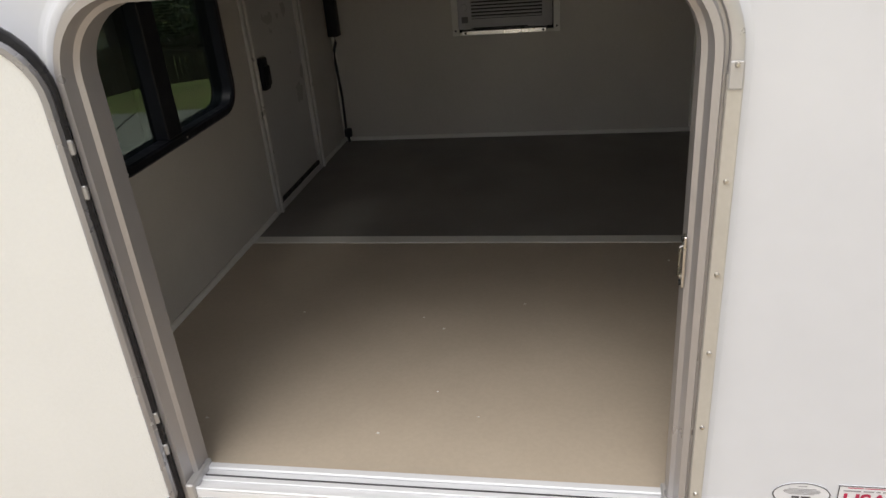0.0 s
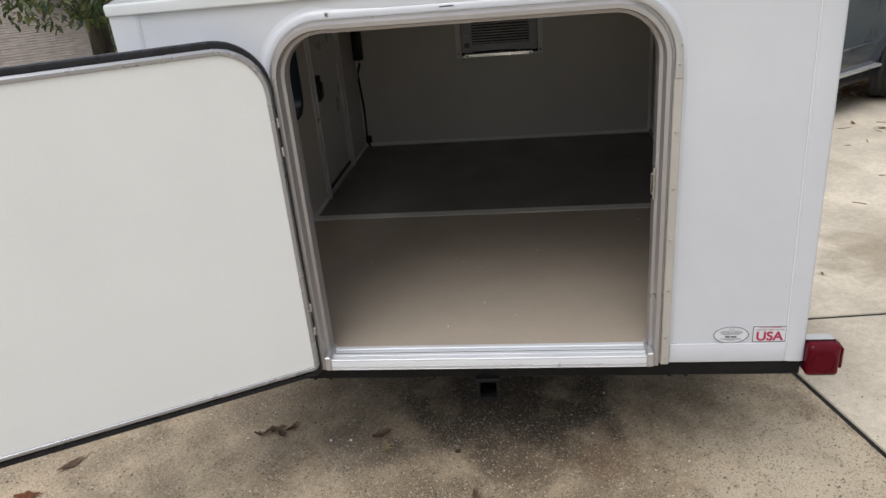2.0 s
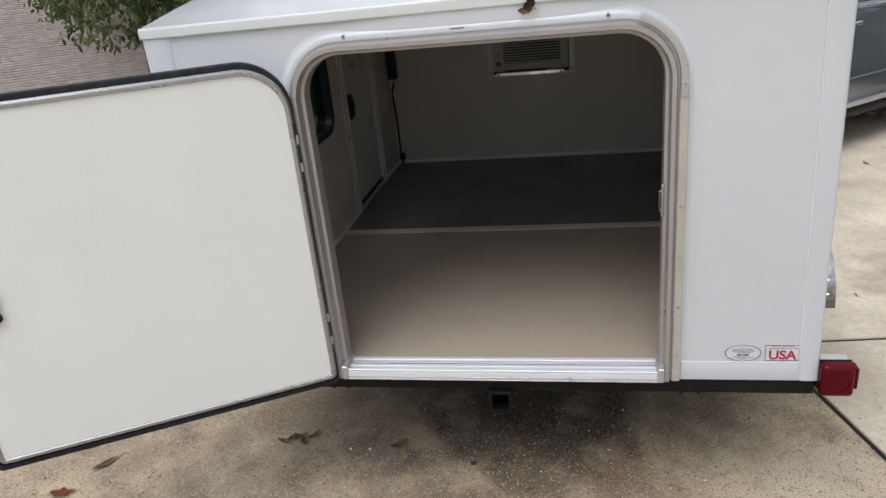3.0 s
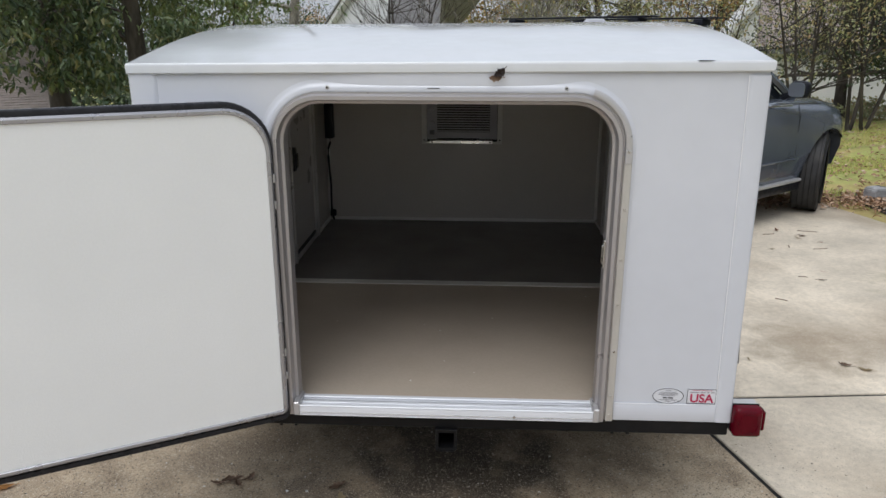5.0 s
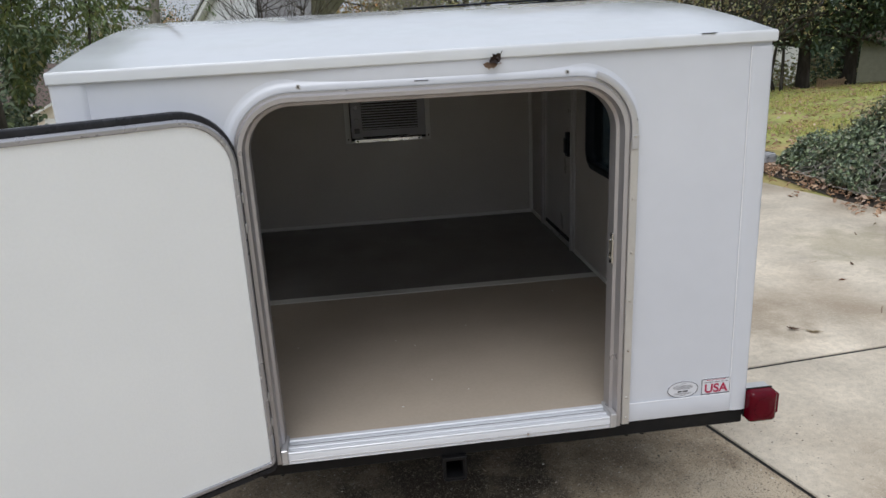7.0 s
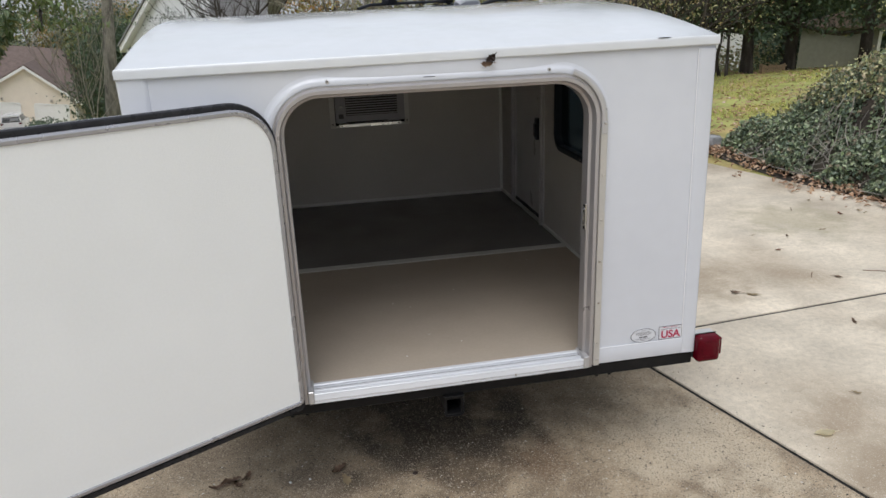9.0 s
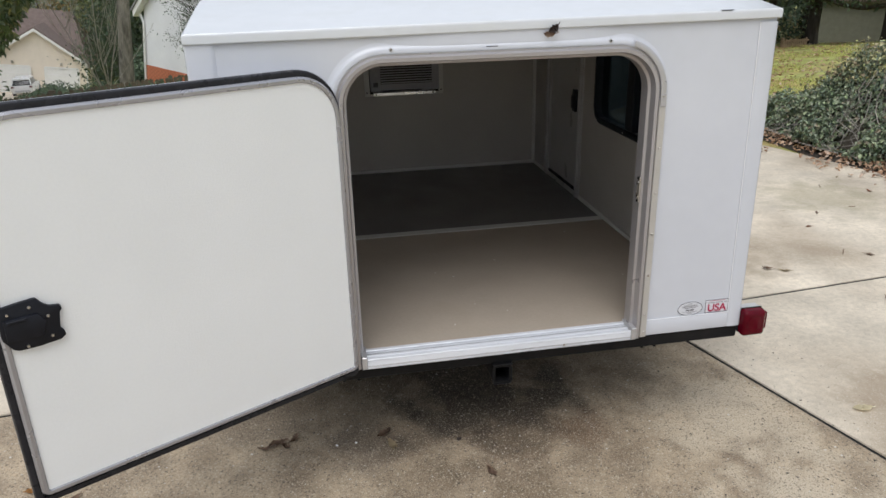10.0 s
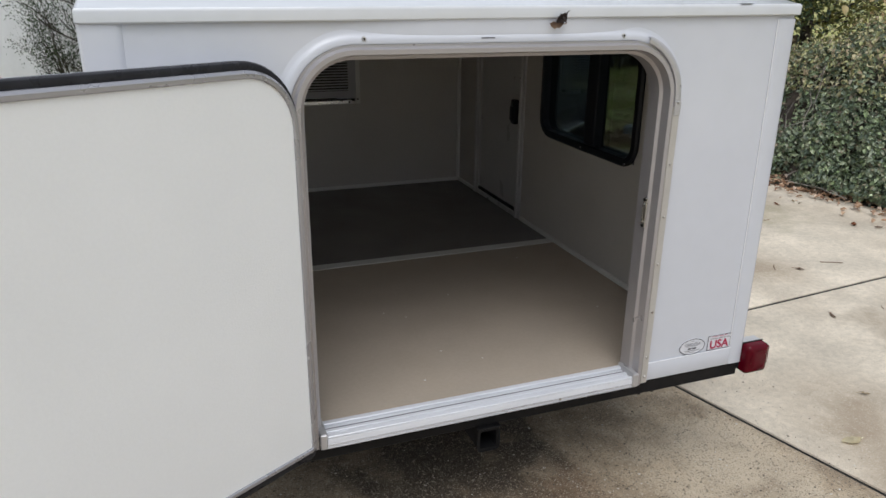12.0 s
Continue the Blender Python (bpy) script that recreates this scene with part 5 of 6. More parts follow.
def shingle_roof(width, run, rise, course, tab, seed, hip=False):
    """Rows of tabs on a slope that starts at the origin and climbs along +y."""
    rnd = random.Random(seed)
    bm = bmesh.new()
    length = math.hypot(run, rise)
    n = int(length / course)
    for k in range(n):
        a, b = k * course / length, (k + 1.02) * course / length
        x = -rnd.uniform(0, tab)
        while x < width:
            w = tab * rnd.choice((0.55, 1.0, 1.4))
            xa, xb = max(0, x), min(width - (a * run if hip else 0), x + w - 0.012)
            lift = 0.012 + rnd.uniform(0, 0.012)
            if xb > xa + 0.02:
                v = [bm.verts.new(p) for p in ((xa, a * run, a * rise + lift), (xb, a * run, a * rise + lift), (xb, b * run, b * rise + 0.004), (xa, b * run, b * rise + 0.004), (xa, a * run, a * rise - 0.01), (xb, a * run, a * rise - 0.01))]
                bm.faces.new(v[:4])
                bm.faces.new((v[0], v[1], v[5], v[4]))
            x += w
    return bm


def build_houses():
    # low house with a brown-grey shingle roof below the drive
    a = empty("neighbour_house", "low house with a brown-grey shingle roof", "house", at=pose(-21.397, 6.855, -0.254, 0, 0, 30.5))
    part("roof", shingle_roof(14.0, 4.6, 2.464, 0.105, 0.3, 2), SHINGLE, a, smooth=None)
    part("roof_deck", prism([(0, 0), (14.0, 0), (14.0, 1), (0, 1)], lambda u, v, w: (u, v * 4.6, v * 2.464 + w), -0.12, -0.01), SHINGLE, a)
    part("back_slope", prism([(0, 0), (14.0, 0), (14.0, 1), (0, 1)], lambda u, v, w: (u, 9.2 - v * 4.6, v * 2.464 + w), -0.12, -0.01), SHINGLE, a)
    part("rake_board", prism([(-0.1, -0.12), (4.6, 2.414), (4.6, 2.214), (-0.1, -0.32)], lambda u, v, w: (w, u, v), 13.95, 14.05), WHITEPAINT, a)
    part("gutter", tube([(0, -0.06, -0.07), (14.0, -0.06, -0.07)], 0.05, 8), SHINGLEBROWN, a)
    wall = part("wall", box(0.3, 13.7, 0.351, 0.5, -3.2, -0.12), SIDING, a)
    for k in range(20):
        part("board", prism([(0.338, -3.2 + 0.15 * k), (0.35, -3.05 + 0.15 * k), (0.35, -3.2 + 0.15 * k)], lambda u, v, w: (w, u, v), 0.3, 13.7), SIDING, wall)
    part("gable_wall", prism([(0.36, -3.0), (8.8, -3.0), (8.8, -0.05), (4.6, 2.31), (0.36, -0.05)], lambda u, v, w: (w, u, v), 13.6, 13.7), SIDING, a)
    # two-storey house with white siding on a brick base
    b = empty("siding_house", "house with white lap siding above a red brick base", "house", at=pose(-6.4, 27.0, 0.38, 0, 7, 0) @ pose(0, 0, 0, 0, 0, -46))
    def gable(z):
        if z < 0.45:
            return (0.0, 5.2)
        return (min(5.2, (z - 0.45) / 1.02), 5.2)
    wall = part("wall", prism([(0, -3.0), (5.2, -3.0), (5.2, 5.7), (0, 0.4)], XZ, 0.01, 0.25), SIDING, b)
    lap_boards(wall, 0.0, 5.2, -1.70, 5.7, 0.09, SIDING, gable)
    base = part("brick_base", box(0.02, 5.2, -0.03, 0.009, -3.2, -1.705), BRICK, b, "red brick base")
    me = link_mesh("brick", box(0, 0.2, -0.012, 0.0, 0, 0.058), BRICK)
    for r in range(9):
        for c in range(22):
            ob = new("brick", me)
            ob.parent = base
            ob.matrix_local = pose(0.03 + c * 0.215 + (0.1 if r % 2 else 0), -0.0305, -1.78 - r * 0.07)
    part("rake_board", prism([(-0.35, 0.18), (5.4, 6.03), (5.4, 5.78), (-0.3, -0.02)], XZ, -0.25, 0.0), WHITEPAINT, b, "white rake board")
    part("roof", prism([(-0.4, 0.22), (5.4, 6.13), (5.4, 6.03), (-0.35, 0.18)], XZ, -0.3, 6.0), SHINGLEGREY, b)
    part("downspout", tube([(-0.1, -0.1, 0.1), (0.05, -0.06, -0.2), (0.05, -0.06, -2.9)], 0.045, 6), WHITEPAINT, b)
    w = empty("grey_roofed_wing", "low house wing with a steep grey shingle roof", "house", at=pose(-2.95, 21.9, 0, 0, 0, -3))
    part("roof", shingle_roof(1.75, 3.0, 4.4, 0.16, 0.5, 4), SHINGLEGREY, w, smooth=None, at=pose(0, -0.4, 0.5))
    part("roof_deck", prism([(0, -0.03), (3.0, 4.37), (3.0, 4.2), (0, -0.25)], lambda u, v, w: (w, u, v), 0, 1.75), SHINGLEGREY, w, at=pose(0, -0.4, 0.5))
    part("fascia", box(1.751, 1.82, -0.45, 2.6, -0.1, 0.48), WHITEPAINT, w)
    wall = part("wall", box(0.1, 1.7, 0.001, 2.4, -2.6, 0.45), SIDING, w)
    lap_boards(wall, 0.1, 1.7, -2.6, 0.45, 0.115, SIDING, lambda z: (0.1, 1.7))
    # beige house with two white garage doors, far down the slope
    c = empty("garage_house", "beige house with two white garage doors and a brown roof", "house", at=pose(-26.1, 73.0, -8.15, 0, 7, 0) @ pose(0, 0, 0, 0, 0, 8))
    def gable2(z):
        if z < 2.9:
            return (-4.2, 4.2)
        h = 4.2 - (z - 2.9) / 0.68
        return (-h, h)
    wall = part("wall", prism([(-4.15, 0), (4.15, 0), (4.15, 2.9), (0, 5.7), (-4.15, 2.9)], XZ, 0.01, 7.0), BEIGESIDING, c)
    lap_boards(wall, -4.2, 4.2, 0, 5.8, 0.2, BEIGESIDING, gable2)
    for s in (-1, 1):
        part("roof", prism([(0, 5.95), (s * 4.7, 2.75), (s * 4.7, 2.62), (0, 5.8)], XZ, -0.4, 7.2), SHINGLEBROWN, c)
        part("rake_board", prism([(0, 5.8), (s * 4.7, 2.62), (s * 4.7, 2.36), (0, 5.54)], XZ, -0.45, -0.1), WHITEPAINT, c)
        g = part("garage_door", box(s * 2.05 - 1.35, s * 2.05 + 1.35, -0.06, -0.02, 0, 2.2), WHITEPAINT, c, "white garage door")
        part("door_casing", ring_frame((s * 2.05 - 1.36, s * 2.05 + 1.36, -0.05, 2.21), 0.01, 0.01, [(0, -0.03), (0, -0.10), (0.14, -0.10), (0.14, -0.03)], XZ, n=2), WHITEPAINT, g)
        for z in (0.55, 1.1, 1.65):
            part("panel_groove", box(s * 2.05 - 1.33, s * 2.05 + 1.33, -0.066, -0.0605, z - 0.02, z + 0.02), SIDING, g)
        part("lantern", box(s * 2.05 - 0.1, s * 2.05 + 0.1, -0.12, -0.02, 2.5, 2.75), STEEL, c)
    bm = prism([(2.0, 3.2), (10.5, 3.2), (6.3, 7.1)], lambda u, v, w: (w, u, v), -9.0, 4.0)
    for v in bm.verts:
        if v.co.z > 6 and v.co.x > 0:
            v.co.x -= 1.5
    part("main_roof", bm, SHINGLEBROWN, c, "tall brown roof behind")
    part("corner_post", box(4.12, 4.28, -0.07, -0.02, 0, 2.7), WHITEPAINT, c)
    # grey-roofed house behind the shrubs
    d = empty("grey_house", "far house with a grey roof and pale gable", "house", at=pose(9.9, 24.5, -0.6, 0, 0, -14))
    part("gable_wall", prism([(-1.4, -1), (-0.1, -1), (-0.1, 3.55), (-1.4, 1.7)], XZ, 0.0, 6.0), SIDING, d)
    part("rake_board", prism([(-1.6, 1.6), (0.05, 3.75), (0.05, 3.45), (-1.6, 1.3)], XZ, -0.2, -0.02), WHITEPAINT, d)
    part("roof", shingle_roof(6.5, 5.0, 2.1, 0.3, 0.9, 8), SHINGLE, d, smooth=None, at=pose(-0.1, -0.3, 1.75))
    part("roof_deck", prism([(0, -0.03), (5.0, 2.07), (5.0, 1.9), (0, -0.2)], lambda u, v, w: (w, u, v), 0, 6.5), SHINGLEGREY, d, at=pose(-0.1, -0.3, 1.75))
    wall = part("front_wall", box(0.0, 6.3, 0.001, 0.2, -1.2, 1.7), SIDING, d)
    lap_boards(wall, 0.0, 6.3, -1.2, 1.7, 0.15, SIDING, lambda z: (0.0, 6.3))
    # shed behind the lawn
    e = empty("garden_shed", "grey-green shed with a low roof behind the lawn", "shed", at=pose(19.1, 21.85, ground_height(19.1, 21.85) - 0.05, 0, 2, 0) @ pose(0, 0, 0, 0, 0, -38))
    part("wall", box(-1.3, 1.3, 0, 2.2, -0.1, 1.75), SHEDWALL, e)
    part("roof", prism([(-1.5, 1.7), (1.5, 1.7), (1.5, 1.78), (0, 2.25), (-1.5, 1.78)], XZ, -0.25, 2.4), SHINGLEBROWN, e)
    part("corner_board", box(1.22, 1.32, -0.03, 0.05, -0.1, 1.7), WHITEPAINT, e)
    part("side_boards", box(1.5, 3.0, 0.1, 0.2, -0.1, 1.5), FENCEWOOD, e)


build_houses()


def build_white_car():
    car = empty("white_car", "white hatchback parked before the garage", "car", at=pose(-25.75, 69.0, -7.79, 0, 0, 99))
    sec = [(s, [(w * 0.88, low), (w * 0.98, low + 0.12), (w, 0.62), (w, 0.86), (w * 0.95, z), (w * 0.7, z + 0.02)]) for s, w, low, z in ((-2.12, 0.70, 0.42, 0.80), (-2.06, 0.84, 0.34, 0.95), (-1.85, 0.90, 0.28, 1.02), (-1.2, 0.91, 0.26, 1.03), (0, 0.91, 0.26, 1.02), (1.1, 0.90, 0.26, 0.98), (1.8, 0.82, 0.30, 0.84), (2.05, 0.62, 0.38, 0.70))]
    part("body", loft_body(sec), CARWHITE, car)
    sec = [(s, [(0.82, 0.99), (w + 0.04, (z + 1.0) / 2), (w, z - 0.05), (w - 0.12, z)]) for s, w, z in ((-2.04, 0.70, 1.06), (-1.72, 0.64, 1.50), (-1.3, 0.66, 1.58), (0.1, 0.66, 1.58), (0.5, 0.62, 1.46), (1.15, 0.62, 1.02))]
    part("cabin", loft_body(sec), CARGLASS, car, "dark car windows")
    sec = [(s, [(w + 0.03, z - 0.10), (w + 0.01, z - 0.02), (w - 0.12, z + 0.02)]) for s, w, z in ((-1.86, 0.63, 1.50), (-1.7, 0.65, 1.54), (-1.3, 0.66, 1.58), (0.1, 0.66, 1.58), (0.5, 0.62, 1.46))]
    part("roof", loft_body(sec), CARWHITE, car)
    for y in (-0.76, 0.76):
        part("pillar", tube([(-2.03, y, 1.0), (-1.72, y * 0.86, 1.48)], 0.06, 6), CARWHITE, car)
        part("tail_lamp", box(-2.13, -2.02, *sorted((y * 0.78, y * 1.1)), 0.78, 0.92, 0.02), REDLENS, car)
    part("bumper", box(-2.15, -2.08, -0.6, 0.6, 0.42, 0.58, 0.02), ACWHITE, car)
    for x in (-1.3, 1.3):
        for y in (-0.8, 0.8):
            wheel(car, x, y, 0.31, 0.2, 0, CHROME)


build_white_car()


def build_garage_drive():
    bm = bmesh.new()
    grid = [[bm.verts.new((x, y, ground_height(x, y) + 0.14)) for x in (-32, -29, -26, -23.5, -21.2)] for y in range(56, 74)]
    for a, b in zip(grid, grid[1:]):
        for i in range(4):
            bm.faces.new((a[i], a[i + 1], b[i + 1], b[i]))
    single("far_driveway", bm, CONCRETE, "pale concrete drive before the garage doors", "driveway", kind="structure", smooth=60)


build_garage_drive()


def build_fence(name, p0, p1, z0, z1, board, gap, height, label, wood=FENCEWOOD):
    p0, p1 = Vector(p0), Vector(p1)
    d = p1 - p0
    n = int(d.length / (board + gap))
    ang = math.degrees(math.atan2(d.y, d.x))
    f = empty(name, label, "fence", at=pose(p0.x, p0.y, 0, 0, 0, ang))
    me = link_mesh("board", prism([(0, 0), (board, 0), (board, height - 0.02), (board / 2, height), (0, height - 0.02)], XZ, -0.01, 0.01), wood)
    rnd = random.Random(n)
    for i in range(n):
        ob = new("board", me)
        ob.parent = f
        ob.matrix_local = pose(i * (board + gap), 0, z0 + (z1 - z0) * i / n + rnd.uniform(-0.03, 0.01), 0, rnd.uniform(-1, 1), 0)
    L = d.length
    thick = min(0.035, 0.08 * height)
    for h in (0.26 * height, 0.74 * height):
        part("rail", tube([(0, thick + 0.006, z0 + h), (L, thick + 0.006, z1 + h)], thick, 4), wood, f)
    for k in range(int(L / 2.4) + 1):
        x = k * 2.4
        z = z0 + (z1 - z0) * x / L
        part("post", box(x, x + 2.6 * thick, 2 * thick, 5 * thick, z - 0.2, z + height + 0.01), wood, f)


build_fence("garden_fence", (-6.6, 8.4), (-1.6, 9.9), -0.88, -0.56, 0.062, 0.008, 0.95, "low brown picket fence on the slope")
build_fence("edging_fence", (10.7, 14.0), (11.42, 14.05), -0.27, -0.26, 0.035, 0.022, 0.27, "pale tan low edging fence behind the lawn", TANWOOD)


# ---- trees ----
tree("broadleaf_tree", "large tree with drooping dark green leaves", (-6.75, 9.6, -0.7), 9.0, 0.2, 4, OAKLEAF, 0.12, 47000, BARK, 0.42, first=0.35, spread=0.7, up=-0.12, forks=(3, 4), cloud=0.33, droop=0.9, low=1.45, lift=1.4, left=1.5, edge=1.75, reach=0.26, wobble=0.008, gap=(0.42, -0.91, -1.265), spray=6, limbs=((2.6, (1, -0.35, 0.0), 2.3), (2.9, (1, 0.1, -0.05), 2.4), (2.6, (1, -0.7, 0.0), 1.9), (3.0, (1, -0.2, 0.0), 2.5), (3.2, (1, -0.1, 0.05), 2.2), (2.0, (1, -0.6, 0.0), 1.9), (1.9, (1, -0.2, 0.05), 1.9), (2.1, (0.8, -0.9, 0.0), 1.6)))
tree("maple_tree", "tall tree with light green drooping leaves", (-7.95, 15.2, -1.4), 11.0, 0.29, 6, MAPLELEAF, 0.17, 30000, BARK, 0.38, first=0.25, spread=0.7, up=-0.05, forks=(3, 4), cloud=0.45, droop=0.9, low=2.9, lift=0.01, reach=0.2, wobble=0.01, spray=5)
tree("oak_tree", "tall grey-barked tree beside the siding house", (-6.15, 21.0, -2.2), 13.0, 0.235, 12, OAKLEAF, 0.2, 2400, PALEBARK, 0.4, first=0.5, forks=(1, 2), spread=0.6, up=-0.1, droop=0.9, low=4.6, wobble=0.012, lean=(0.15, 0))
tree("bare_tree", "leafless pale branching shrub tree", (-6.2, 19.9, -2.1), 6.5, 0.024, 21, None, 0.1, 0, TWIGBARK, first=0.25, forks=(2, 3), spread=0.45, up=0.8, stems=3)
tree("bare_tree", "leafless dark branching tree before the siding house", (-2.4, 22.0, -1.9), 7.0, 0.08, 23, None, 0.1, 0, BARK, first=0.3, forks=(3, 5), spread=0.5, up=0.3, stems=3)
tree("twiggy_shrub", "dense twiggy shrub with small dark leaves before the siding", (-3.5, 23.0, -1.9), 3.6, 0.03, 25, PINELEAF, 0.07, 4000, BARK, 0.5, first=0.2, forks=(2, 3), spread=0.6, up=0.35, stems=6, cloud=0.16)
tree("bare_tree", "thin leafless branching tree", (1.2, 19.0, -1.4), 6.5, 0.07, 29, None, 0.1, 0, PALEBARK, first=0.3, forks=(3, 5), spread=0.55, up=0.35, stems=4)
for k, (x, y, s, h) in enumerate(((6.2, 11.6, 31, 4.4), (7.6, 12.4, 33, 4.8), (5.0, 14.5, 35, 5.0), (9.4, 13.8, 37, 5.2), (3.4, 16.5, 39, 5.2))):
    tree("shrub_tree", "many-stemmed shrub tree with olive autumn leaves", (x, y, ground_height(x, y)), h, 0.042, s, THICKETLEAF, 0.068, 3400, BARK, 0.5, first=0.3, forks=(2, 3), spread=0.6, up=0.25, stems=4, cloud=0.36, low=1.1, group="shrub trees behind the lawn")
for k, (x, y, s, h) in enumerate(((10.6, 14.5, 41, 7.0), (11.85, 14.6, 43, 7.5), (13.45, 13.9, 45, 6.5), (9.6, 17.5, 47, 8.0))):
    tree("dark_tree", "dark leafy tree at the back of the lawn", (x, y, ground_height(x, y)), h, 0.16, s, PINELEAF, 0.11, 15000, BARK, 0.5, first=0.25, forks=(3, 4), spread=0.65, up=0.05, cloud=0.5, low=0.95, wobble=0.02, group="dark trees behind the lawn")
for k, (x, y, s, h, m) in enumerate(((-11.0, 46, 51, 7, PINELEAF), (-8.5, 42, 53, 7, PINELEAF), (-30, 42, 57, 12, OAKLEAF), (-30, 60, 59, 16, PINELEAF), (-13, 66, 61, 11, PINELEAF), (-19, 80, 62, 12, OLIVELEAF), (-24, 90, 64, 13.5, AUTUMNLEAF), (-21, 92, 66, 13.5, PINELEAF), (-27, 95, 68, 13.5, OLIVELEAF), (-7, 60, 63, 9, AUTUMNLEAF), (-17, 88, 65, 13, AUTUMNLEAF), (-31, 92, 67, 13.5, OLIVELEAF), (-42, 84, 69, 18, PINELEAF),
                                      (2, 42, 71, 11, AUTUMNLEAF), (7, 40, 73, 12, OLIVELEAF), (12, 36, 75, 11, AUTUMNLEAF), (17, 33, 77, 11, OLIVELEAF), (20, 26, 79, 10, PINELEAF), (23, 21, 81, 10, OLIVELEAF), (22, 14, 83, 9, PINELEAF), (20, 8, 85, 9, THICKETLEAF), (17, 4, 87, 8, OLIVELEAF))):
    tree("far_tree", "full-crowned tree in the distance", (x, y, ground_height(x, y)), h, 0.25, s, m, 0.19, 10000, BARK, 0.6, first=0.2, depth=4, forks=(3, 4), spread=0.65, up=0.05, cloud=0.6, group="far trees")


for k, (x, y, s, h) in enumerate(((12.5, 6.6, 91, 6.0), (15.5, 8.8, 93, 6.5), (13.8, 3.6, 95, 6.0), (11.5, 1.6, 97, 5.5))):
    tree("side_tree", "leafy green tree beyond the ivy bank", (x, y, ground_height(x, y)), h, 0.12, s, OLIVELEAF if k % 2 else THICKETLEAF, 0.11, 6000, BARK, 0.5, first=0.15, forks=(3, 4), spread=0.65, up=0.05, cloud=0.45, group="trees beyond the bank")


# understorey on the slope
def understorey():
    rng = np.random.default_rng(8)
    for name, n, xr, yr, hr, size, material, label in (
            ("slope_shrubs", 22000, (-22, 2), (15.5, 32), (0.0, 0.6), 0.08, PINELEAF, "dark low shrubs covering the slope"),
            ("slope_ivy", 22000, (-14, 1), (10.4, 17), (0.0, 0.2), 0.055, OLIVELEAF, "ivy and weeds on the slope"),
            ("hedge_shrubs", 15000, (-18.6, -9.5), (46, 52), (0.0, 1.9), 0.13, PINELEAF, "dark shrubs beyond the picket fence"),
            ("hill_woods", 16000, (-46, -12), (82, 98), (0.0, 14.0), 0.5, OAKLEAF, "dark green woods on the far hill"),
            ("far_woods", 12000, (-44, -19.5), (40, 48), (0.0, 11.0), 0.36, OAKLEAF, "dark green woods down the slope"),
            ("far_shrubs", 26000, (-9.35, -7), (33, 42), (0.0, 4.6), 0.17, PINELEAF, "dense dark shrubs beyond the fence"),
            ("back_thicket", 7000, (13, 28), (24, 34), (0.0, 4.5), 0.3, PINELEAF, "dark thicket far behind the lawn"),
            ("side_shrubs", 6000, (9.0, 17.0), (1.0, 7.5), (0.2, 3.4), 0.13, THICKETLEAF, "tall weedy shrubs beyond the ivy bank"),
            ("back_shrubs", 8000, (4.0, 13.2), (16.5, 20), (0.0, 1.2), 0.09, THICKETLEAF, "olive weedy shrubs behind the lawn")):
        x, y = rng.uniform(*xr, n), rng.uniform(*yr, n)
        lump = np.array([0.5 + 0.5 * noise.noise((a * 0.5, b * 0.5, 3)) for a, b in zip(x, y)])
        z = np.array([ground_height(a, b) for a, b in zip(x, y)]) + rng.uniform(*hr, n) * lump
        o = np.stack([x, y, z], 1)
        tagged(leaf_mesh(name, o, size * rng.uniform(0.6, 1.3, n), np.tile([0, -0.4, 0.8], (n, 1)), 0.7, material, droop=0.4), label, "shrubs", kind="stuff")


understorey()


def fence_vines():
    rng = np.random.default_rng(31)
    t = rng.uniform(0, 1, 1300)
    rise = np.array([max(0.0, 0.5 + noise.noise((a * 9, 0.0, 5.0))) for a in t])
    o = np.stack([-6.6 + 5.0 * t, 8.4 + 1.5 * t - 0.05 + rng.normal(0, 0.05, 1300), -0.88 + 0.32 * t + 0.90 - rng.uniform(0.0, 0.9, 1300) ** 1.5 * 0.9 + rng.normal(0, 0.02, 1300) + 0.03 * rise], 1)
    tagged(leaf_mesh("fence_vines", o, rng.uniform(0.025, 0.05, 1300), np.tile([0.2, -0.9, 0.5], (1300, 1)), 0.8, PINELEAF, droop=0.4), "dark vines climbing over the picket fence", "vine", kind="stuff")


fence_vines()


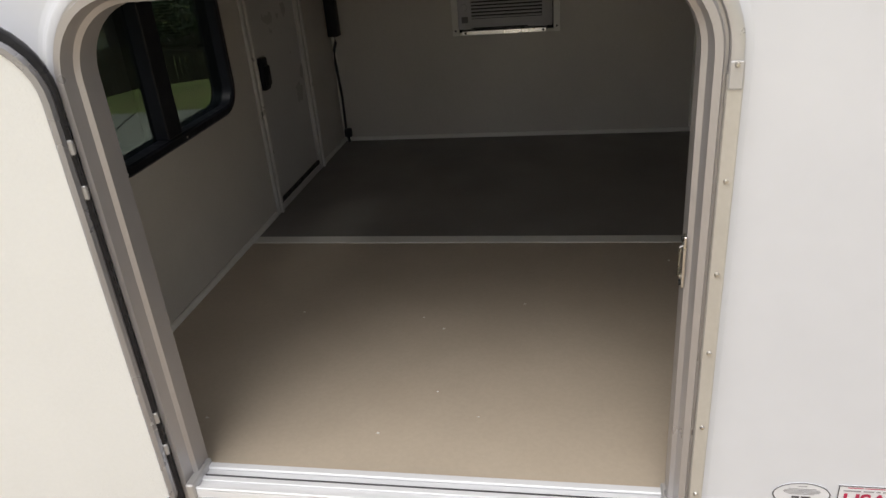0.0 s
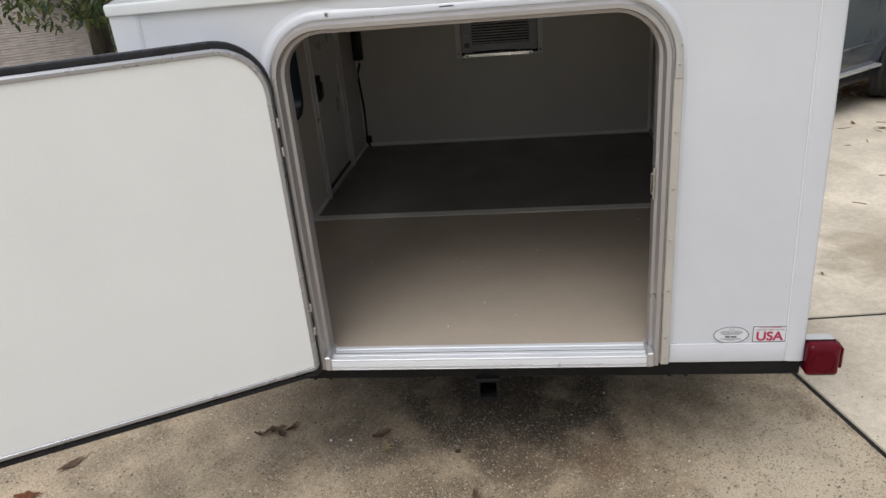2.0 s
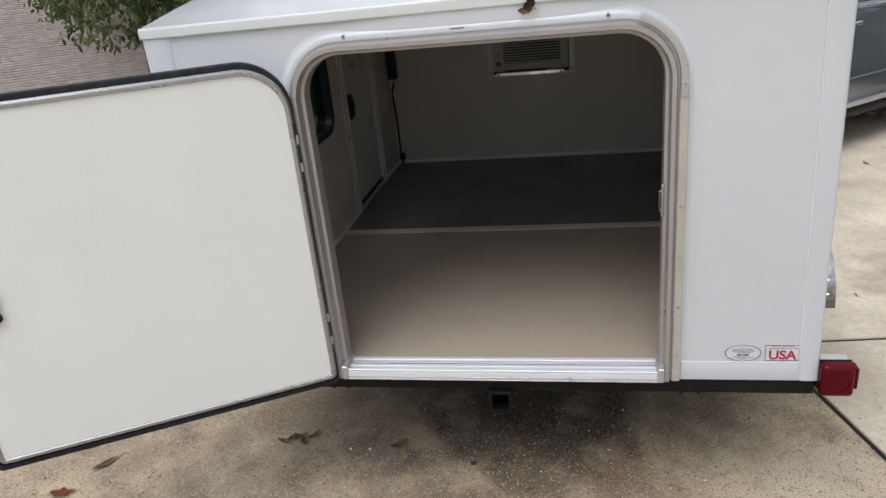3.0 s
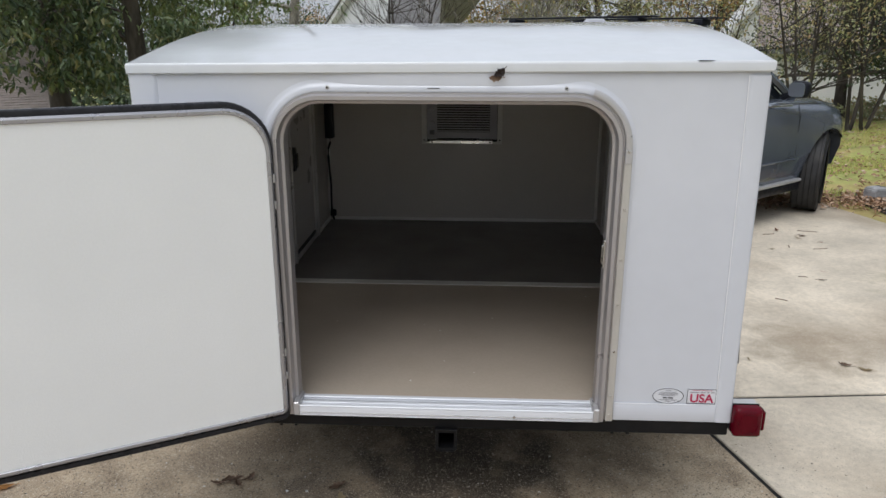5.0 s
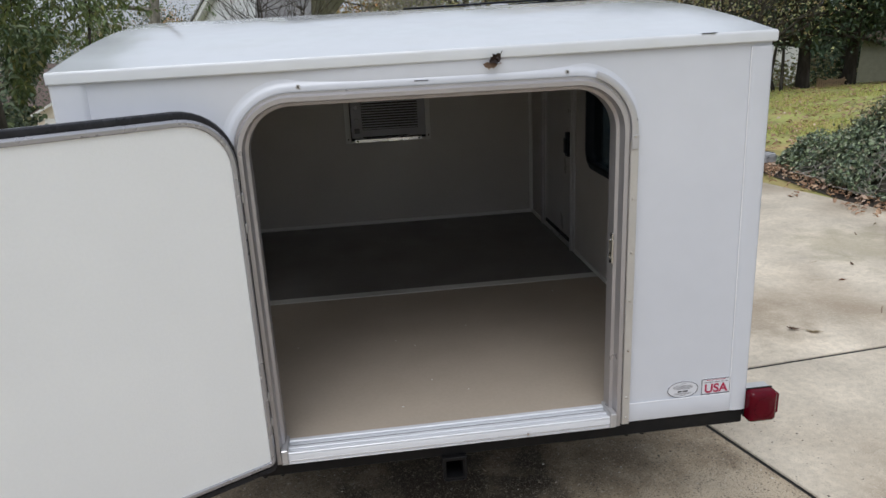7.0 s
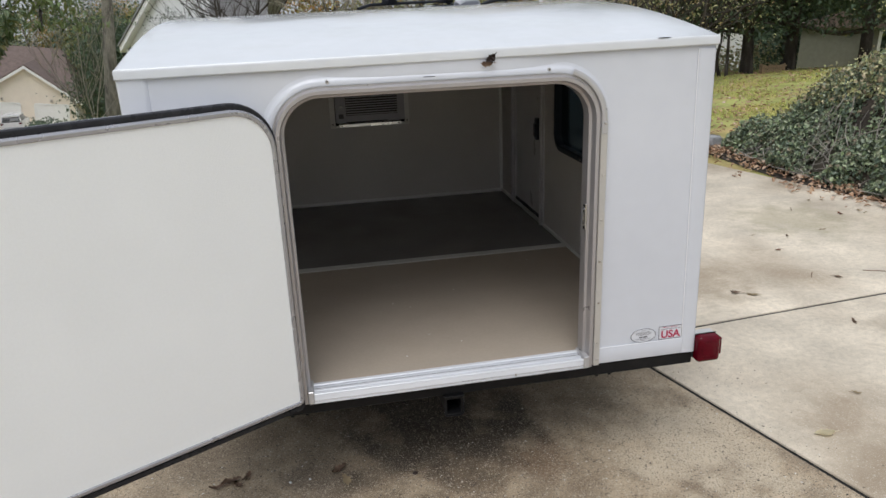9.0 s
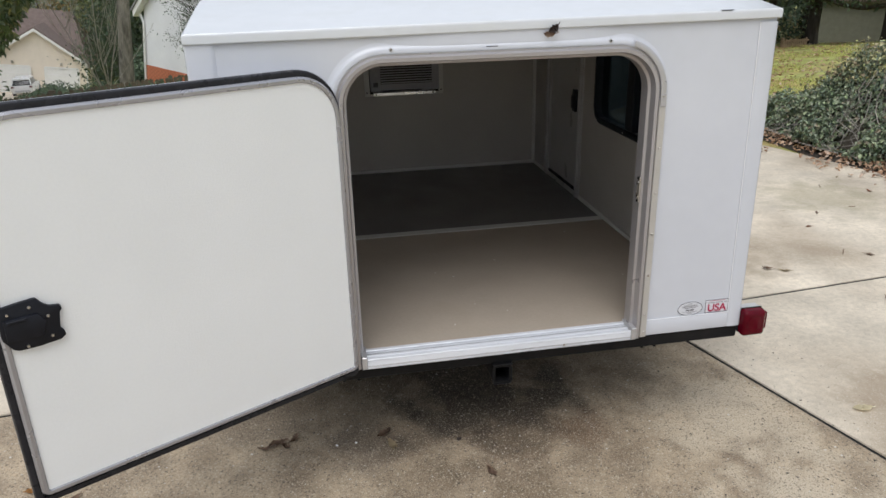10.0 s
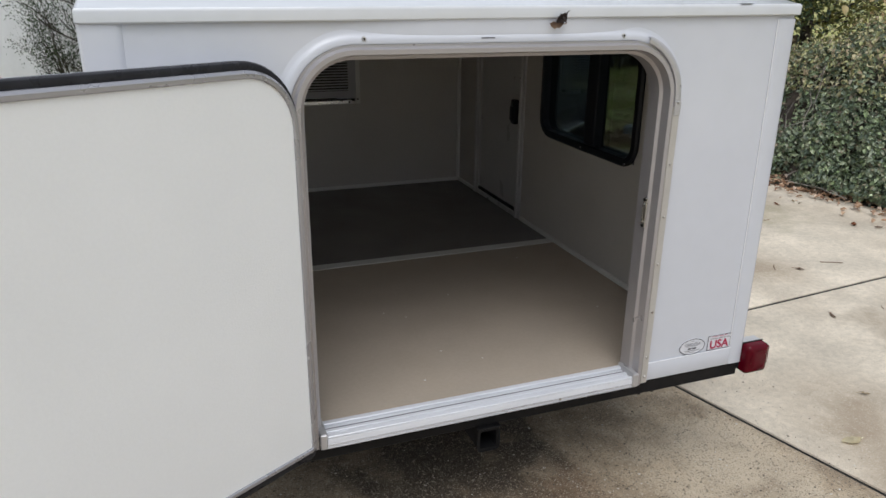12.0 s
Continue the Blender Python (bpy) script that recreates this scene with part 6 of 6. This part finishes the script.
# ---- small things ----
def dead_leaf(x, y, z, size, yaw, colour, label, tilt=(0, 0), curl=0.3, aspect=0.45):
    rnd = random.Random(int(1000 * (x + 3 * y) + yaw))
    bm = bmesh.new()
    rows = []
    k = 10
    bend = rnd.uniform(-0.12, 0.12)
    for i in range(k + 1):
        t = i / k
        w = aspect * size * math.sin(math.pi * min(1, t * 0.94 + 0.03)) ** 0.8 * 0.5
        zc = curl * size * ((t - 0.5) ** 2 + 0.10 * rnd.random())
        yc = bend * size * math.sin(math.pi * t)
        row = [bm.verts.new((size * (t - 0.5), yc, zc))]
        for side in (-1, 1):
            ww = w * rnd.uniform(0.6, 1.25)
            row.append(bm.verts.new((size * (t - 0.5) + 0.05 * size * rnd.uniform(-1, 1), yc + side * ww, zc + curl * ww * rnd.uniform(0.3, 1.2))))
        rows.append(row)
    for a, b in zip(rows, rows[1:]):
        bm.faces.new((a[1], a[0], b[0], b[1]))
        bm.faces.new((a[0], a[2], b[2], b[0]))
    for f in bm.faces:
        f.smooth = True
    bmesh.ops.solidify(bm, geom=bm.faces[:], thickness=0.001)
    tube([(size * 0.5, bend * 0, 0.002), (size * 0.62, 0.02 * size, 0.004), (size * 0.75, 0.06 * size, 0.003)], 0.0012, 4, bm)
    ob = single("dead_leaf", bm, colour, label, "leaf", "loose leaves", smooth=40)
    ob.matrix_world = pose(x, y, z, tilt[0], tilt[1], yaw)
    return ob


DARKLEAF = mat("dark_wet_leaf", (0.035, 0.02, 0.015), 0.5, vary=0.3, scale=30)
YELLOWLEAF = mat("pale_yellow_leaf", (0.74, 0.66, 0.45), 0.65, vary=0.12, scale=30)
TANLEAF = mat("tan_leaf", (0.42, 0.33, 0.2), 0.7, vary=0.2, scale=30)
ORANGELEAF = mat("orange_leaf", (0.45, 0.22, 0.06), 0.7, vary=0.2, scale=30)
BROWNLEAF = mat("brown_leaf", (0.24, 0.155, 0.105), 0.75, vary=0.4, scale=45, stain=(0.40, 0.29, 0.20), stain_amount=0.7, stain_scale=30)
REDLEAF = mat("red_leaf", (0.3, 0.11, 0.05), 0.7, vary=0.25, scale=30)
dead_leaf(-0.40, 0.155, 0.002, 0.07, 100, TANLEAF, "pale tan leaf flat on the concrete", aspect=0.5)
dead_leaf(-0.42, 0.215, 0.006, 0.075, 40, BROWNLEAF, "dark curled leaf on the concrete", curl=0.8)
for k, (dx, dy, s, a) in enumerate(((0, 0, 0.08, 20), (0.055, 0.02, 0.06, 60), (-0.05, -0.012, 0.06, 5), (0.03, -0.02, 0.05, 130))):
    dead_leaf(-0.83 + dx, 0.245 + dy, 0.004, s, a, BROWNLEAF, "crumpled brown leaf on the concrete", curl=0.6)
dead_leaf(-1.69, 0.165, 0.003, 0.08, 20, ORANGELEAF, "orange leaf on the concrete")
dead_leaf(-1.55, 0.06, 0.003, 0.11, 55, BROWNLEAF, "long tan and brown leaf on the concrete", aspect=0.3)
dead_leaf(-1.62, -0.1, 0.003, 0.09, 10, REDLEAF, "reddish brown leaf on the concrete")
dead_leaf(1.53, -0.012, 0.003, 0.085, -5, YELLOWLEAF, "yellow leaf on the concrete slab", aspect=0.5)
dead_leaf(-0.055, -0.08, 0.003, 0.065, 100, BROWNLEAF, "faint red-brown leaf on the concrete")
dead_leaf(2.1, 1.35, 0.003, 0.07, -30, TANLEAF, "tan leaf on the drive")
dead_leaf(0.136, -0.018, 1.537, 0.038, 0, BROWNLEAF, "red-brown leaf stuck to the roof edge", tilt=(90, 0), curl=0.2, aspect=0.5)
dead_leaf(0.147, -0.020, 1.552, 0.035, 0, DARKLEAF, "dark curled scrap of leaf on the roof edge", tilt=(90, -35), curl=0.5, aspect=0.7)


def pebble(x, y, r, material, label):
    bm = bmesh.new()
    bmesh.ops.create_icosphere(bm, subdivisions=2, radius=r, matrix=Matrix.Diagonal((1.0, 0.75, 0.55, 1.0)))
    for v in bm.verts:
        v.co *= 1 + 0.18 * noise.noise(v.co * 130 + Vector((x, y, 0)) * 9)
    single("pebble", bm, material, label, "pebble", "loose pebbles", at=pose(x, y, r * 0.45, 0, 0, 60 * x))


pebble(-0.608, 0.197, 0.0065, WHITEPAINT, "small white pebble on the concrete")
pebble(-0.533, 0.199, 0.0060, WHITEPAINT, "small white pebble on the concrete")
pebble(-0.134, 0.136, 0.0110, DARKLEAF, "dark acorn-like scrap on the concrete")


def scatter_bits():
    rng = random.Random(17)
    for k in range(46):
        x, y = rng.uniform(1.5, 4.0), rng.uniform(-0.6, 4.9)
        dead_leaf(x, y, 0.003, rng.uniform(0.03, 0.075), rng.uniform(0, 360), rng.choice((BROWNLEAF, BROWNLEAF, TANLEAF, REDLEAF)), "small dry leaf on the drive", curl=rng.uniform(0.2, 0.8), aspect=rng.uniform(0.2, 0.5))
    for k in range(14):
        x, y, a, s = rng.uniform(1.5, 3.9), rng.uniform(0.2, 4.5), rng.uniform(0, 6.3), rng.uniform(0.03, 0.09)
        pts = [(x + s * t * math.cos(a) + 0.01 * rng.uniform(-1, 1), y + s * t * math.sin(a), 0.004) for t in (-1, -0.3, 0.3, 1)]
        single("twig", tube(pts, 0.0025, 4), BROWNLEAF, "short dark twig on the concrete", "twig", "loose twigs")
    # crumbs of exposed aggregate near the trailer
    bm = bmesh.new()
    for k in range(10500):
        x, y = rng.uniform(-1.9, 1.6), rng.uniform(-0.8, 0.7)
        # few lie on the cleaner slab beyond the joint
        if x > 1.295 - 0.27 * y and k % 8:
            continue
        s = rng.uniform(0.001, 0.0028) + (rng.uniform(0, 0.003) if k % 6 == 0 else 0)
        z = 0.0004
        v = [bm.verts.new(p) for p in ((x - s, y - s * 0.7, z), (x + s, y - s * 0.5, z), (x + s * 0.6, y + s, z), (x - s * 0.8, y + s * 0.8, z), (x, y, z + s * 0.7))]
        for i in range(4):
            bm.faces.new((v[i], v[(i + 1) % 4], v[4]))
    single("gravel_crumbs", bm, mat("aggregate", (0.3, 0.27, 0.23), 0.8, vary=0.3, spread=[(0.03, 0.023, 0.017), (0.05, 0.039, 0.028), (0.09, 0.07, 0.05), (0.16, 0.125, 0.085), (0.28, 0.22, 0.15), (0.38, 0.31, 0.22), (0.12, 0.09, 0.065), (0.50, 0.44, 0.35), (0.85, 0.83, 0.78)]), "tiny pale and dark stones in the concrete surface", "gravel", kind="stuff", smooth=None)


scatter_bits()


def floor_crumbs():
    rng = random.Random(23)
    bm = bmesh.new()
    for k in range(10):
        x, y, s = rng.uniform(-0.6, 0.7), rng.uniform(0.12, 1.1), rng.uniform(0.0015, 0.0035)
        box(x - s, x + s, y - s * 0.5, y + s * 0.5, FLOOR_Z + 0.0002, FLOOR_Z + 0.002, bm=bm)
    single("floor_crumbs", bm, WHITEPAINT, "tiny pale flecks of dust on the trailer floor", "dust", kind="stuff")


floor_crumbs()
